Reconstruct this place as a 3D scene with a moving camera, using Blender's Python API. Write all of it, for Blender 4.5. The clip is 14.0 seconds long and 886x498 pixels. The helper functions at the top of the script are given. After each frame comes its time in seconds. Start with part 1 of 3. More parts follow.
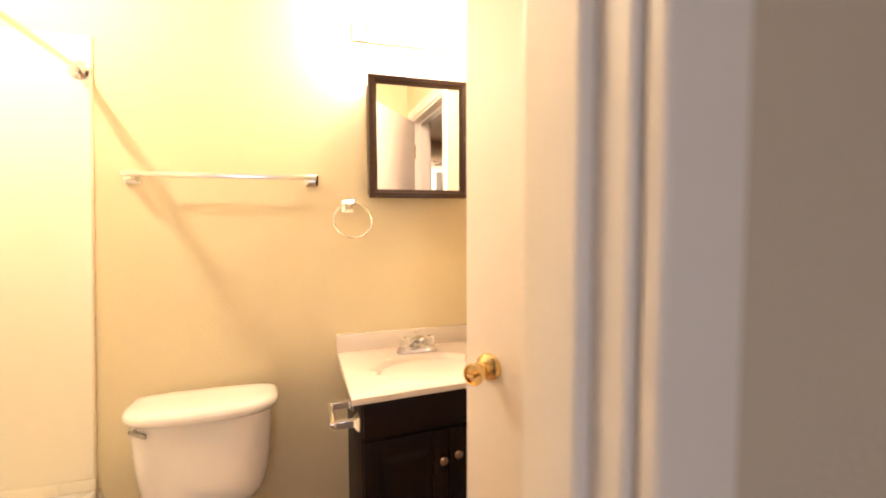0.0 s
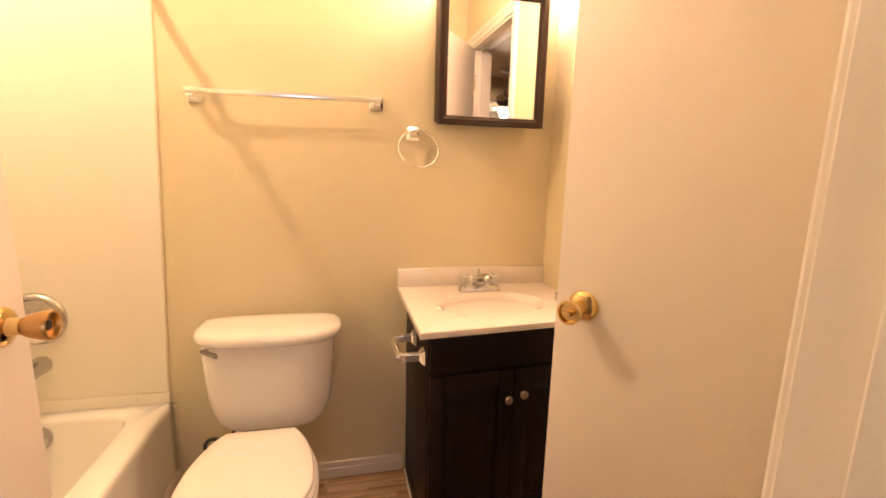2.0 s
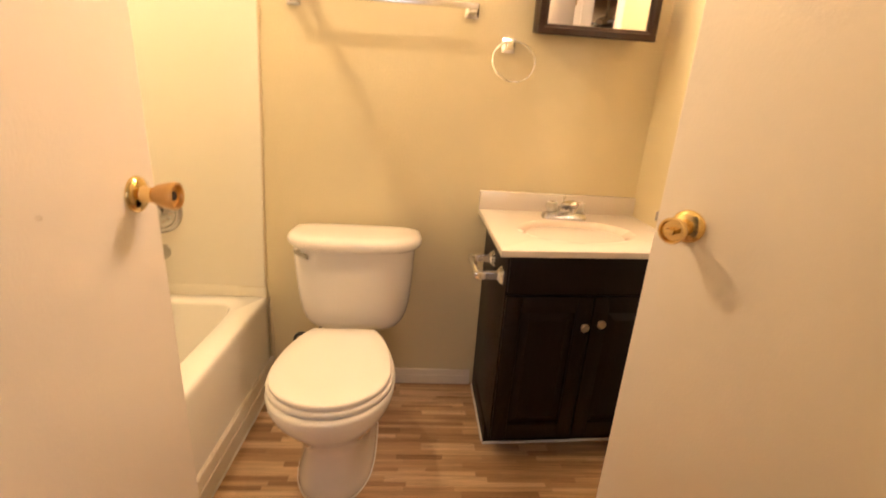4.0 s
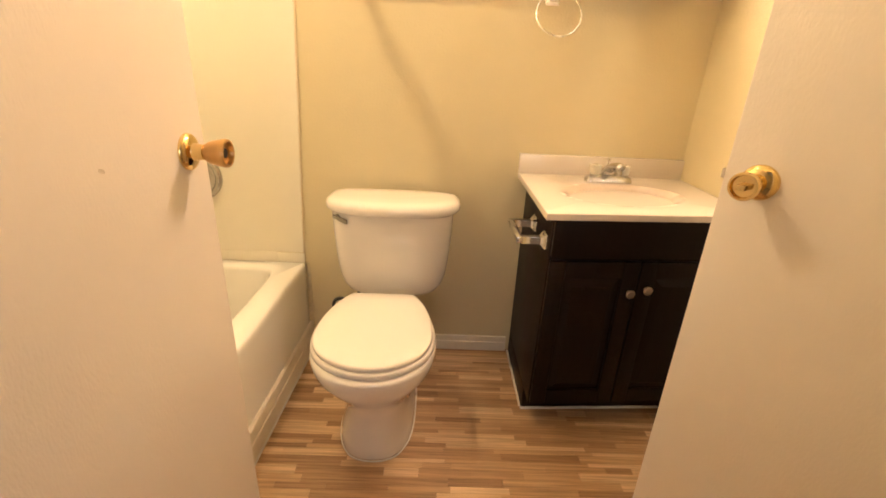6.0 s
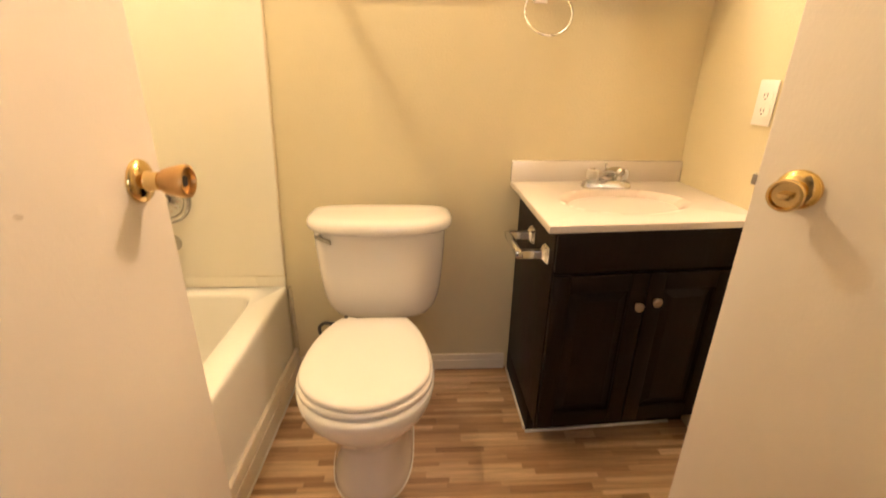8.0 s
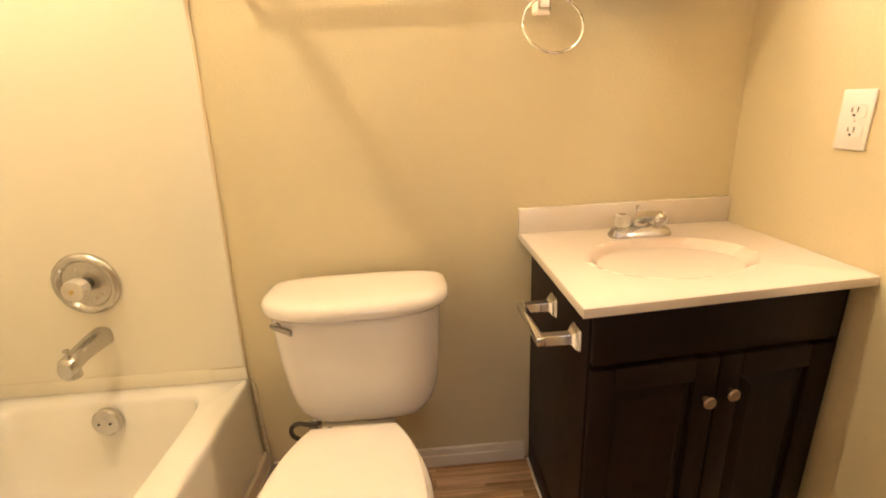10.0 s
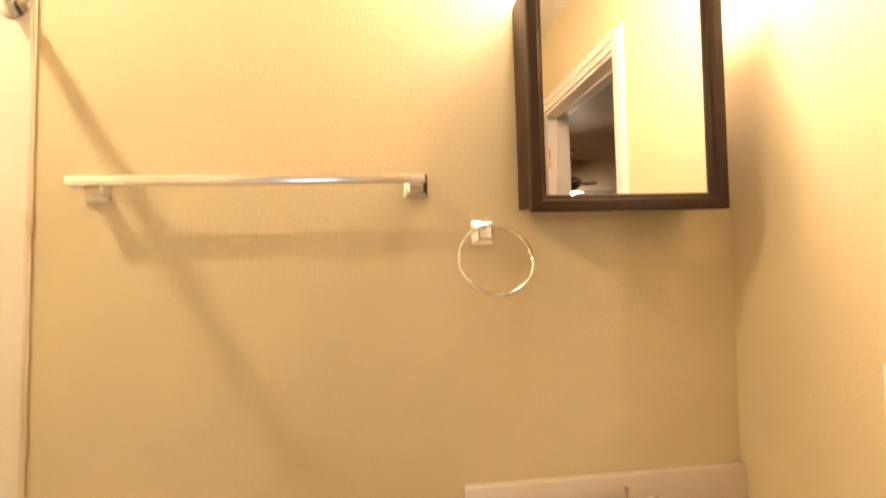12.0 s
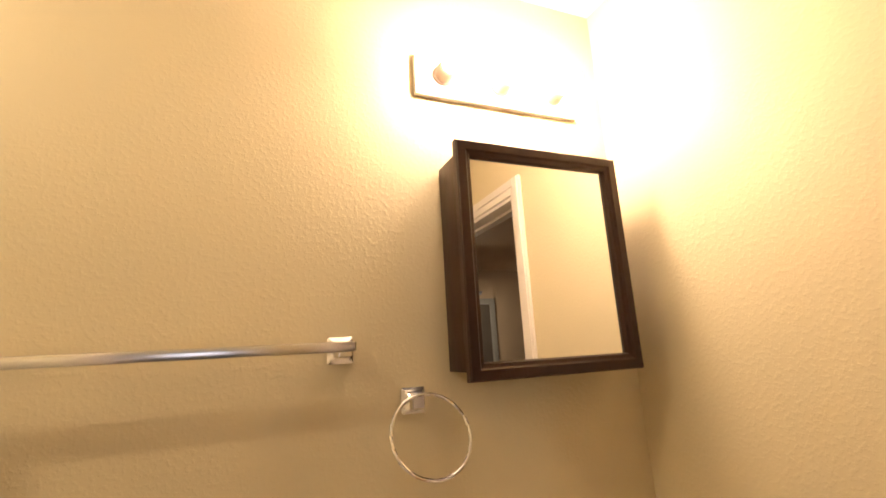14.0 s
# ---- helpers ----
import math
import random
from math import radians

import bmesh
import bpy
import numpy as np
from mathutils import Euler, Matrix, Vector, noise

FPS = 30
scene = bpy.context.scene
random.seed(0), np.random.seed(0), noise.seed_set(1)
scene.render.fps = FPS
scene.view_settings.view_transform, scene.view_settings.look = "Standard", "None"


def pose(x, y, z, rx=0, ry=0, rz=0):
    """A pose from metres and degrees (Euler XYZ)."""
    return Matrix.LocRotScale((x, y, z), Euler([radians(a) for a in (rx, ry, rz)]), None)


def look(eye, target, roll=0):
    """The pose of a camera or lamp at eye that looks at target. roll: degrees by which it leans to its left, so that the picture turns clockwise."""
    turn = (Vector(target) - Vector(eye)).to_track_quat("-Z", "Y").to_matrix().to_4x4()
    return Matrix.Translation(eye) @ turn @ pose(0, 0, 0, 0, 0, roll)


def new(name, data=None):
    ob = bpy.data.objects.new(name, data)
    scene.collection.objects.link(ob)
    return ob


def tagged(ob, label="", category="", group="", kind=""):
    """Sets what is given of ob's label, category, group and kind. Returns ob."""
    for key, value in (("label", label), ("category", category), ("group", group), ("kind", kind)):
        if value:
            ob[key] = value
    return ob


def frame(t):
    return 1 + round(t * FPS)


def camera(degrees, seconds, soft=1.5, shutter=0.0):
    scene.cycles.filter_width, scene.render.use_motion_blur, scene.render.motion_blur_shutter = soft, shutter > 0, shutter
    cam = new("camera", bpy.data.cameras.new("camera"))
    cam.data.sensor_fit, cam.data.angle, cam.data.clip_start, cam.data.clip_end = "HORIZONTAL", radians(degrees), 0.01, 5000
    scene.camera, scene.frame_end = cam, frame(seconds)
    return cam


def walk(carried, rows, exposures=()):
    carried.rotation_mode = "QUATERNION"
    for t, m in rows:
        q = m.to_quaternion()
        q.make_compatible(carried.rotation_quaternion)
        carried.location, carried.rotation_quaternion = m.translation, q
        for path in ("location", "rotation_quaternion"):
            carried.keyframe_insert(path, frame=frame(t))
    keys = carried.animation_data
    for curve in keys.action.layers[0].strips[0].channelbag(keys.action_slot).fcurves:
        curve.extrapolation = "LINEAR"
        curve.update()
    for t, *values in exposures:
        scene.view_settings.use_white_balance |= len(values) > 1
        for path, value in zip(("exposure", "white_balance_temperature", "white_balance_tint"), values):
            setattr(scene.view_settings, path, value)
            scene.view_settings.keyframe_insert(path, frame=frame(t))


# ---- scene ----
cam = camera(89.4, 14.0, 1.7, 0.5)
PATH = [
    (0, (-0.774, -1.876, 1.364), (-0.161, 0.024, 1.238), -0.3),
    (0.5, (-0.868, -1.79, 1.35), (-0.277, 0.109, 1.139), 0.1),
    (1, (-0.887, -1.768, 1.341), (-0.369, 0.148, 1.095), 1.1),
    (1.5, (-0.867, -1.762, 1.299), (-0.361, 0.15, 1.007), 0.3),
    (2, (-0.861, -1.752, 1.307), (-0.409, 0.162, 0.942), 1.5),
    (2.5, (-0.878, -1.747, 1.298), (-0.458, 0.178, 0.955), 2.7),
    (3, (-0.873, -1.743, 1.289), (-0.482, 0.177, 0.888), 2.9),
    (3.5, (-0.882, -1.734, 1.263), (-0.577, 0.178, 0.761), 3.9),
    (4, (-0.894, -1.748, 1.231), (-0.756, 0.143, 0.594), 3.7),
    (4.2, (-0.911, -1.747, 1.216), (-0.787, 0.129, 0.533), 4.9),
    (6.3, (-0.952, -1.724, 1.189), (-0.923, 0.111, 0.395), 2.5),
    (6.5, (-0.959, -1.717, 1.181), (-0.912, 0.101, 0.35), 2.7),
    (7, (-0.963, -1.707, 1.17), (-0.885, 0.086, 0.287), 2.6),
    (7.5, (-0.974, -1.672, 1.172), (-0.849, 0.135, 0.325), 2.2),
    (8, (-0.977, -1.611, 1.195), (-0.864, 0.243, 0.454), 0.9),
    (8.2, (-0.979, -1.572, 1.198), (-0.841, 0.3, 0.509), 0.4),
    (10.3, (-0.925, -1.21, 1.195), (-0.824, 0.7, 0.612), -2.9),
    (10.5, (-0.932, -1.174, 1.214), (-0.842, 0.748, 0.667), -2.5),
    (11, (-0.914, -1.077, 1.26), (-0.732, 0.872, 0.85), -1.2),
    (11.5, (-0.842, -0.999, 1.322), (-0.646, 0.983, 1.14), -1.3),
    (12, (-0.773, -0.94, 1.376), (-0.542, 1.047, 1.411), -1.7),
    (12.5, (-0.776, -0.912, 1.456), (-0.358, 1.036, 1.638), -3.0),
    (13, (-0.802, -0.885, 1.492), (-0.184, 0.999, 1.749), -3.3),
    (13.5, (-0.835, -0.874, 1.507), (-0.146, 0.969, 1.865), -3.2),
    (14, (-0.859, -0.877, 1.518), (-0.113, 0.926, 1.954), -3.2),
]
EXPOSURE = [
    (0.0, 1.18, 6100, 17), (0.5, 1.0, 6350, 19), (1.0, 0.94, 6700, 22), (1.5, 0.86, 6900, 24), (2.0, 0.77, 6950, 26), (3.0, 0.78, 6950, 22), (4.0, 0.81, 6850, 16),
    (7.5, 0.87, 6500, 10), (8.2, 0.83, 6470, 10), (10.5, 0.77, 6500, 11), (11.5, 0.60, 6600, 13), (12.5, 0.33, 6500, 13), (13.0, 0.13, 6400, 15), (13.5, -0.07, 6350, 15), (14.0, -0.27, 6350, 15),
]
walk(cam, [(t, look(eye, target, roll)) for t, eye, target, roll in PATH], EXPOSURE)

# ---- light ----
world = bpy.data.worlds.new("world")
scene.world = world
world.use_nodes = True
sky = world.node_tree.nodes.new("ShaderNodeTexSky")
sky.sky_type, sky.sun_disc, sky.sun_elevation, sky.sun_rotation = "NISHITA", False, radians(35), radians(200)
world.node_tree.links.new(sky.outputs[0], world.node_tree.nodes["Background"].inputs[0])
world.node_tree.nodes["Background"].inputs[1].default_value = 0.05
BULB = ((1.0, 0.75, 0.54), 355.0)
DOME = ((1.0, 0.79, 0.50), 1600.0)
ROOM_LAMP = ((1.0, 0.82, 0.58), 250.0)
HALL_DAY = ((0.90, 0.88, 0.96), 3.7)

# ---- plan ----
CEIL = 2.44
EAST, WEST, SOUTH = 0.0, -2.27, -1.565
S_OUT = -1.675                       # hall side of the south wall
IN_R, IN_L = -0.607, -1.385           # entry opening, right and left jamb
DOOR_H = 2.0
SIDE_H = 2.066                        # head of the side doorway
E_N, E_S = -0.695, -1.415              # opening in the east wall


# ---- materials ----
def material(name, base=(0.8, 0.8, 0.8), rough=0.5, metal=0.0, vary=0.0, scale=8.0, bump=0.0, bump_scale=60.0, spec=0.5, mix=None, stretch=(1, 1, 1), coat=0.0):
    m = bpy.data.materials.new(name)
    m.use_nodes = True
    nt = m.node_tree
    b = nt.nodes["Principled BSDF"]
    b.inputs["Base Color"].default_value = (*base, 1)
    b.inputs["Roughness"].default_value = rough
    b.inputs["Metallic"].default_value = metal
    b.inputs["Specular IOR Level"].default_value = spec
    b.inputs["Coat Weight"].default_value = coat
    geo = nt.nodes.new("ShaderNodeNewGeometry")
    mp = nt.nodes.new("ShaderNodeMapping")
    mp.inputs["Scale"].default_value = stretch
    nt.links.new(geo.outputs["Position"], mp.inputs["Vector"])
    if vary:
        n = nt.nodes.new("ShaderNodeTexNoise")
        n.inputs["Scale"].default_value, n.inputs["Detail"].default_value = scale, 6
        nt.links.new(mp.outputs[0], n.inputs["Vector"])
        ramp = nt.nodes.new("ShaderNodeMix")
        ramp.data_type = "RGBA"
        other = mix or tuple(c * (1 - vary) for c in base)
        ramp.inputs[6].default_value, ramp.inputs[7].default_value = (*base, 1), (*other, 1)
        nt.links.new(n.outputs["Fac"], ramp.inputs[0])
        nt.links.new(ramp.outputs[2], b.inputs["Base Color"])
        r = nt.nodes.new("ShaderNodeMapRange")
        r.inputs[3].default_value, r.inputs[4].default_value = max(rough - 0.06, 0.02), min(rough + 0.08, 1)
        nt.links.new(n.outputs["Fac"], r.inputs[0])
        nt.links.new(r.outputs[0], b.inputs["Roughness"])
    if bump:
        n2 = nt.nodes.new("ShaderNodeTexNoise")
        n2.inputs["Scale"].default_value, n2.inputs["Detail"].default_value = bump_scale, 4
        nt.links.new(mp.outputs[0], n2.inputs["Vector"])
        bp = nt.nodes.new("ShaderNodeBump")
        bp.inputs["Strength"].default_value, bp.inputs["Distance"].default_value = 1.0, bump
        nt.links.new(n2.outputs["Fac"], bp.inputs["Height"])
        nt.links.new(bp.outputs[0], b.inputs["Normal"])
    return m


def orange_peel(name, base, depth=0.00034, rough=0.55):
    """Painted drywall with a sprayed, knocked-down texture."""
    m = material(name, base, rough, vary=0.07, scale=2.3, spec=0.35)
    nt = m.node_tree
    b = nt.nodes["Principled BSDF"]
    geo = nt.nodes.new("ShaderNodeNewGeometry")
    warp = nt.nodes.new("ShaderNodeTexNoise")
    warp.inputs["Scale"].default_value, warp.inputs["Detail"].default_value = 112, 2.4
    nt.links.new(geo.outputs["Position"], warp.inputs["Vector"])
    splat = nt.nodes.new("ShaderNodeMapRange")
    splat.inputs[1].default_value, splat.inputs[2].default_value = 0.47, 0.68
    nt.links.new(warp.outputs["Fac"], splat.inputs[0])
    broad = nt.nodes.new("ShaderNodeTexNoise")
    broad.inputs["Scale"].default_value, broad.inputs["Detail"].default_value = 6, 2
    nt.links.new(geo.outputs["Position"], broad.inputs["Vector"])
    gain = nt.nodes.new("ShaderNodeMath")
    gain.operation = "MULTIPLY_ADD"
    gain.inputs[1].default_value = 2.0
    nt.links.new(broad.outputs["Fac"], gain.inputs[0])
    nt.links.new(splat.outputs[0], gain.inputs[2])
    bp = nt.nodes.new("ShaderNodeBump")
    bp.inputs["Strength"].default_value, bp.inputs["Distance"].default_value = 0.8, depth
    nt.links.new(gain.outputs[0], bp.inputs["Height"])
    nt.links.new(bp.outputs[0], b.inputs["Normal"])
    return m


def glowing(name, colour, strength):
    m = bpy.data.materials.new(name)
    m.use_nodes = True
    b = m.node_tree.nodes["Principled BSDF"]
    b.inputs["Base Color"].default_value = (0.9, 0.9, 0.9, 1)
    b.inputs["Emission Color"].default_value = (*colour, 1)
    b.inputs["Emission Strength"].default_value = strength
    return m


def strip_wood(name):
    """Printed vinyl strips: each its own brown, with fine grain along the strip."""
    m = material(name, (0.3, 0.2, 0.1), 0.36, spec=0.45)
    nt = m.node_tree
    b = nt.nodes["Principled BSDF"]
    info = nt.nodes.new("ShaderNodeObjectInfo")
    ramp = nt.nodes.new("ShaderNodeValToRGB")
    e = ramp.color_ramp.elements
    e[0].position, e[0].color = 0.0, (0.29, 0.160, 0.082, 1)
    e[1].position, e[1].color = 1.0, (0.67, 0.455, 0.275, 1)
    mid = e.new(0.35)
    mid.color = (0.395, 0.235, 0.124, 1)
    more = e.new(0.7)
    more.color = (0.52, 0.328, 0.180, 1)
    nt.links.new(info.outputs["Random"], ramp.inputs[0])
    geo = nt.nodes.new("ShaderNodeNewGeometry")
    add = nt.nodes.new("ShaderNodeVectorMath")
    add.operation = "MULTIPLY_ADD"
    add.inputs[1].default_value = (4, 130, 20)
    nt.links.new(geo.outputs["Position"], add.inputs[0])
    nt.links.new(info.outputs["Random"], add.inputs[2])
    n = nt.nodes.new("ShaderNodeTexNoise")
    n.inputs["Scale"].default_value, n.inputs["Detail"].default_value, n.inputs["Roughness"].default_value = 1.0, 8, 0.65
    nt.links.new(add.outputs[0], n.inputs["Vector"])
    rng = nt.nodes.new("ShaderNodeMapRange")
    rng.inputs[1].default_value, rng.inputs[2].default_value = 0.3, 0.7
    rng.inputs[3].default_value, rng.inputs[4].default_value = 0.62, 1.34
    nt.links.new(n.outputs["Fac"], rng.inputs[0])
    mul = nt.nodes.new("ShaderNodeVectorMath")
    mul.operation = "SCALE"
    nt.links.new(ramp.outputs[0], mul.inputs[0])
    nt.links.new(rng.outputs[0], mul.inputs["Scale"])
    nt.links.new(mul.outputs[0], b.inputs["Base Color"])
    bp = nt.nodes.new("ShaderNodeBump")
    bp.inputs["Strength"].default_value, bp.inputs["Distance"].default_value = 0.5, 0.0006
    nt.links.new(n.outputs["Fac"], bp.inputs["Height"])
    nt.links.new(bp.outputs[0], b.inputs["Normal"])
    return m


PAINT = orange_peel("beige_wall_paint", (0.705, 0.607, 0.392))
HALL_PAINT = orange_peel("hall_wall_paint", (0.60, 0.52, 0.40))
CEILING_PAINT = orange_peel("ceiling_paint", (0.83, 0.80, 0.73), 0.004)
GREY_PAINT = orange_peel("dim_taupe_room_paint", (0.44, 0.33, 0.22))
DOOR_PAINT = material("white_door_paint", (0.83, 0.762, 0.70), 0.42, vary=0.05, scale=3.0, bump=0.0006, bump_scale=240, stretch=(1, 1, 0.4))
TRIM_PAINT = material("white_trim_paint", (0.81, 0.755, 0.685), 0.38, vary=0.06, scale=7.0, bump=0.0005, bump_scale=90)
PORCELAIN = material("white_porcelain", (0.76, 0.705, 0.64), 0.05, coat=0.6)
SEAT_PLASTIC = material("white_seat_plastic", (0.77, 0.71, 0.64), 0.10, coat=0.3)
TUB_ENAMEL = material("tub_enamel", (0.84, 0.81, 0.74), 0.16, vary=0.04, scale=3.0)
SURROUND = material("surround_plastic", (0.84, 0.79, 0.67), 0.19, vary=0.04, scale=1.7, bump=0.0006, bump_scale=9)
MARBLE = material("cultured_marble", (0.73, 0.66, 0.58), 0.17, vary=0.05, scale=9.0, mix=(0.69, 0.61, 0.53), coat=0.3)
BASIN = material("basin_marble", (0.74, 0.62, 0.53), 0.26, vary=0.05, scale=9.0, coat=0.3)
ESPRESSO = material("espresso_wood", (0.0135, 0.0066, 0.0042), 0.46, vary=0.32, scale=14.0, bump=0.0004, bump_scale=60, stretch=(6, 6, 0.5), spec=0.15)
CABINET = material("dark_walnut_frame", (0.040, 0.016, 0.0085), 0.40, spec=0.3, vary=0.40, scale=16.0, bump=0.0004, bump_scale=60, stretch=(4, 4, 1))
CHROME = material("chrome", (0.86, 0.86, 0.87), 0.07, 1.0, vary=0.03, scale=30)
SOFT_CHROME = material("worn_chrome", (0.84, 0.84, 0.85), 0.2, 1.0, vary=0.05, scale=30)
DULL_CHROME = material("dull_chrome", (0.62, 0.60, 0.57), 0.24, 1.0, vary=0.2, scale=40)
KNOB_BRASS = material("worn_satin_brass", (0.66, 0.42, 0.18), 0.30, 1.0, vary=0.2, scale=50)
DARK_CHROME = material("darkened_chrome", (0.46, 0.43, 0.39), 0.14, 1.0, vary=0.25, scale=60)
BRASS = material("polished_brass", (0.84, 0.63, 0.29), 0.09, 1.0, vary=0.1, scale=35)
SATIN = material("satin_nickel", (0.46, 0.37, 0.30), 0.36, 1.0, vary=0.1, scale=40)
ACRYLIC = material("clear_acrylic", (0.98, 0.97, 0.94), 0.30)
ACRYLIC.node_tree.nodes["Principled BSDF"].inputs["Transmission Weight"].default_value = 0.97
ACRYLIC.node_tree.nodes["Principled BSDF"].inputs["IOR"].default_value = 1.3
KNOB_ACRYLIC = material("cloudy_acrylic", (0.86, 0.80, 0.70), 0.12)
KNOB_ACRYLIC.node_tree.nodes["Principled BSDF"].inputs["Transmission Weight"].default_value = 0.35
MIRROR = material("mirror_silver", (0.93, 0.93, 0.92), 0.0, 1.0)
BASE_PAINT = material("cream_baseboard_paint", (0.79, 0.71, 0.59), 0.36, vary=0.07, scale=7.0, bump=0.0005, bump_scale=90)
CAULK = material("white_caulk", (0.80, 0.77, 0.71), 0.5, vary=0.15, scale=60, bump=0.001, bump_scale=120)
OLD_CAULK = material("stained_caulk", (0.70, 0.56, 0.36), 0.6, vary=0.4, scale=14, mix=(0.79, 0.69, 0.50), bump=0.001, bump_scale=90)
WALL_CAULK = material("cream_caulk", (0.74, 0.64, 0.44), 0.55, vary=0.3, scale=40, bump=0.001, bump_scale=90)
PLATE_PLASTIC = material("outlet_plastic", (0.84, 0.80, 0.74), 0.3, vary=0.02)
DARK = material("dark_recess", (0.02, 0.017, 0.014), 0.6)
RUBBER = material("dark_supply_hose", (0.07, 0.06, 0.055), 0.4, vary=0.4, scale=90)
SOCKET = material("tan_socket_sleeve", (0.46, 0.34, 0.26), 0.45, vary=0.1)
FIXTURE_PAINT = material("cream_fixture_enamel", (0.78, 0.70, 0.58), 0.3, vary=0.05)
SCUFF = material("grey_scuff", (0.50, 0.43, 0.36), 0.7, vary=0.4, scale=160, mix=(0.72, 0.65, 0.58))
FLOOR_BASE = material("floor_underlay", (0.07, 0.045, 0.025), 0.6, vary=0.4, scale=30)
CARPET = material("beige_carpet", (0.36, 0.29, 0.22), 0.95, vary=0.35, scale=180, bump=0.004, bump_scale=400)
FAN_PAINT = material("fan_blade_paint", (0.32, 0.35, 0.42), 0.35, vary=0.08)
GREY_TRIM = material("grey_window_frame", (0.24, 0.225, 0.20), 0.5, vary=0.1)
NIGHT_GLASS = material("dark_window_glass", (0.08, 0.068, 0.055), 0.08)
STRIP = strip_wood("vinyl_strip")
BULB_GLASS = glowing("bulb_glow", *BULB)
DOME_GLASS = glowing("dome_glow", *DOME)
ROOM_GLASS = glowing("room_lamp_glow", *ROOM_LAMP)


# ---- mesh helpers ----
def box(bm, x0, x1, y0, y1, z0, z1, bevel=0.0, seg=2):
    r = bmesh.ops.create_cube(bm, size=1.0, matrix=Matrix.Translation(((x0 + x1) / 2, (y0 + y1) / 2, (z0 + z1) / 2)) @ Matrix.Diagonal((abs(x1 - x0), abs(y1 - y0), abs(z1 - z0), 1)))
    if bevel:
        edges = list({e for v in r["verts"] for e in v.link_edges})
        bmesh.ops.bevel(bm, geom=edges, offset=bevel, segments=seg, profile=0.5, affect="EDGES", clamp_overlap=True)
    return bm


def boxes(*rows, bevel=0.0):
    bm = bmesh.new()
    for row in rows:
        box(bm, *row, bevel=bevel)
    return bm


def loft(bm, rings, cap_start=True, cap_end=True, closed=True):
    rows = [[bm.verts.new(p) for p in ring] for ring in rings]
    n = len(rows[0])
    for a, b in zip(rows, rows[1:]):
        for i in range(n if closed else n - 1):
            j = (i + 1) % n
            bm.faces.new((a[i], a[j], b[j], b[i]))
    if cap_start:
        bm.faces.new(rows[0][::-1])
    if cap_end:
        bm.faces.new(rows[-1])
    return bm


def lathe(bm, profile, m=Matrix(), n=28):
    """profile: (radius, height) along the local z axis, set in the world by m."""
    rings = [[m @ Vector((r * math.cos(2 * math.pi * i / n), r * math.sin(2 * math.pi * i / n), h)) for i in range(n)] for r, h in profile]
    return loft(bm, rings)


def tube(bm, pts, r, n=12, closed=False, flat=1.0):
    pts = [Vector(p) for p in pts]
    rings = []
    count = len(pts)
    for i, p in enumerate(pts):
        a = pts[(i - 1) % count] if closed or i else p
        b = pts[(i + 1) % count] if closed or i < count - 1 else p
        d = (b - a).normalized()
        side = d.cross(Vector((0, 0, 1)))
        if side.length < 0.05:
            side = d.cross(Vector((0, 1, 0)))
        side.normalize()
        up = side.cross(d)
        rings.append([p + r * (math.cos(2 * math.pi * k / n) * side + flat * math.sin(2 * math.pi * k / n) * up) for k in range(n)])
    if closed:
        rings.append(rings[0])
        loft(bm, rings, False, False)
        bmesh.ops.remove_doubles(bm, verts=bm.verts[:], dist=1e-6)
        return bm
    return loft(bm, rings)


def superellipse(cx, cy, a, b, z, n=40, p=2.0, front=None):
    """A ring round (cx, cy); front: another half length towards -y."""
    out = []
    for i in range(n):
        t = 2 * math.pi * i / n
        c, s = math.cos(t), math.sin(t)
        hb = front if front is not None and s < 0 else b
        out.append((cx + a * math.copysign(abs(c) ** (2 / p), c), cy + hb * math.copysign(abs(s) ** (2 / p), s), z))
    return out


def rect_ring(x0, x1, y0, y1, z, like):
    """Points of a rectangle's edge in the directions of another ring round the same middle, corners kept."""
    cx, cy = (x0 + x1) / 2, (y0 + y1) / 2
    hx, hy = (x1 - x0) / 2, (y1 - y0) / 2
    out = []
    for p in like:
        dx, dy = p[0] - cx, p[1] - cy
        k = min(hx / max(abs(dx), 1e-9), hy / max(abs(dy), 1e-9))
        out.append([cx + dx * k, cy + dy * k, z])
    for sx in (-1, 1):
        for sy in (-1, 1):
            best = min(range(len(out)), key=lambda i: (out[i][0] - cx - sx * hx) ** 2 + (out[i][1] - cy - sy * hy) ** 2)
            out[best] = [cx + sx * hx, cy + sy * hy, z]
    return out


def part(name, bm, mat, parent=None, label="", smooth=True, angle=35):
    me = bpy.data.meshes.new(name)
    bmesh.ops.recalc_face_normals(bm, faces=bm.faces[:])
    bm.to_mesh(me)
    bm.free()
    me.materials.append(mat)
    if smooth:
        me.shade_smooth()
        me.set_sharp_from_angle(angle=radians(angle))
    ob = new(name, me)
    if parent is not None:
        ob.parent = parent
        ob.matrix_parent_inverse = parent.matrix_basis.inverted()
    if label:
        tagged(ob, label)
    return ob


def thing(name, label, category, at=(0, 0, 0), group="", kind=""):
    ob = new(name)
    ob.empty_display_size = 0.1
    ob.matrix_basis = Matrix.Translation(at)
    return tagged(ob, label, category, group, kind)


def toward(at, axis):
    """A frame at a place whose z axis points along axis."""
    return Matrix.Translation(at) @ Vector(axis).to_track_quat("Z", "Y").to_matrix().to_4x4()


def structure(name, bm, mat, label, category, smooth=False):
    return tagged(part(name, bm, mat, None, "", smooth), label, category, kind="structure")


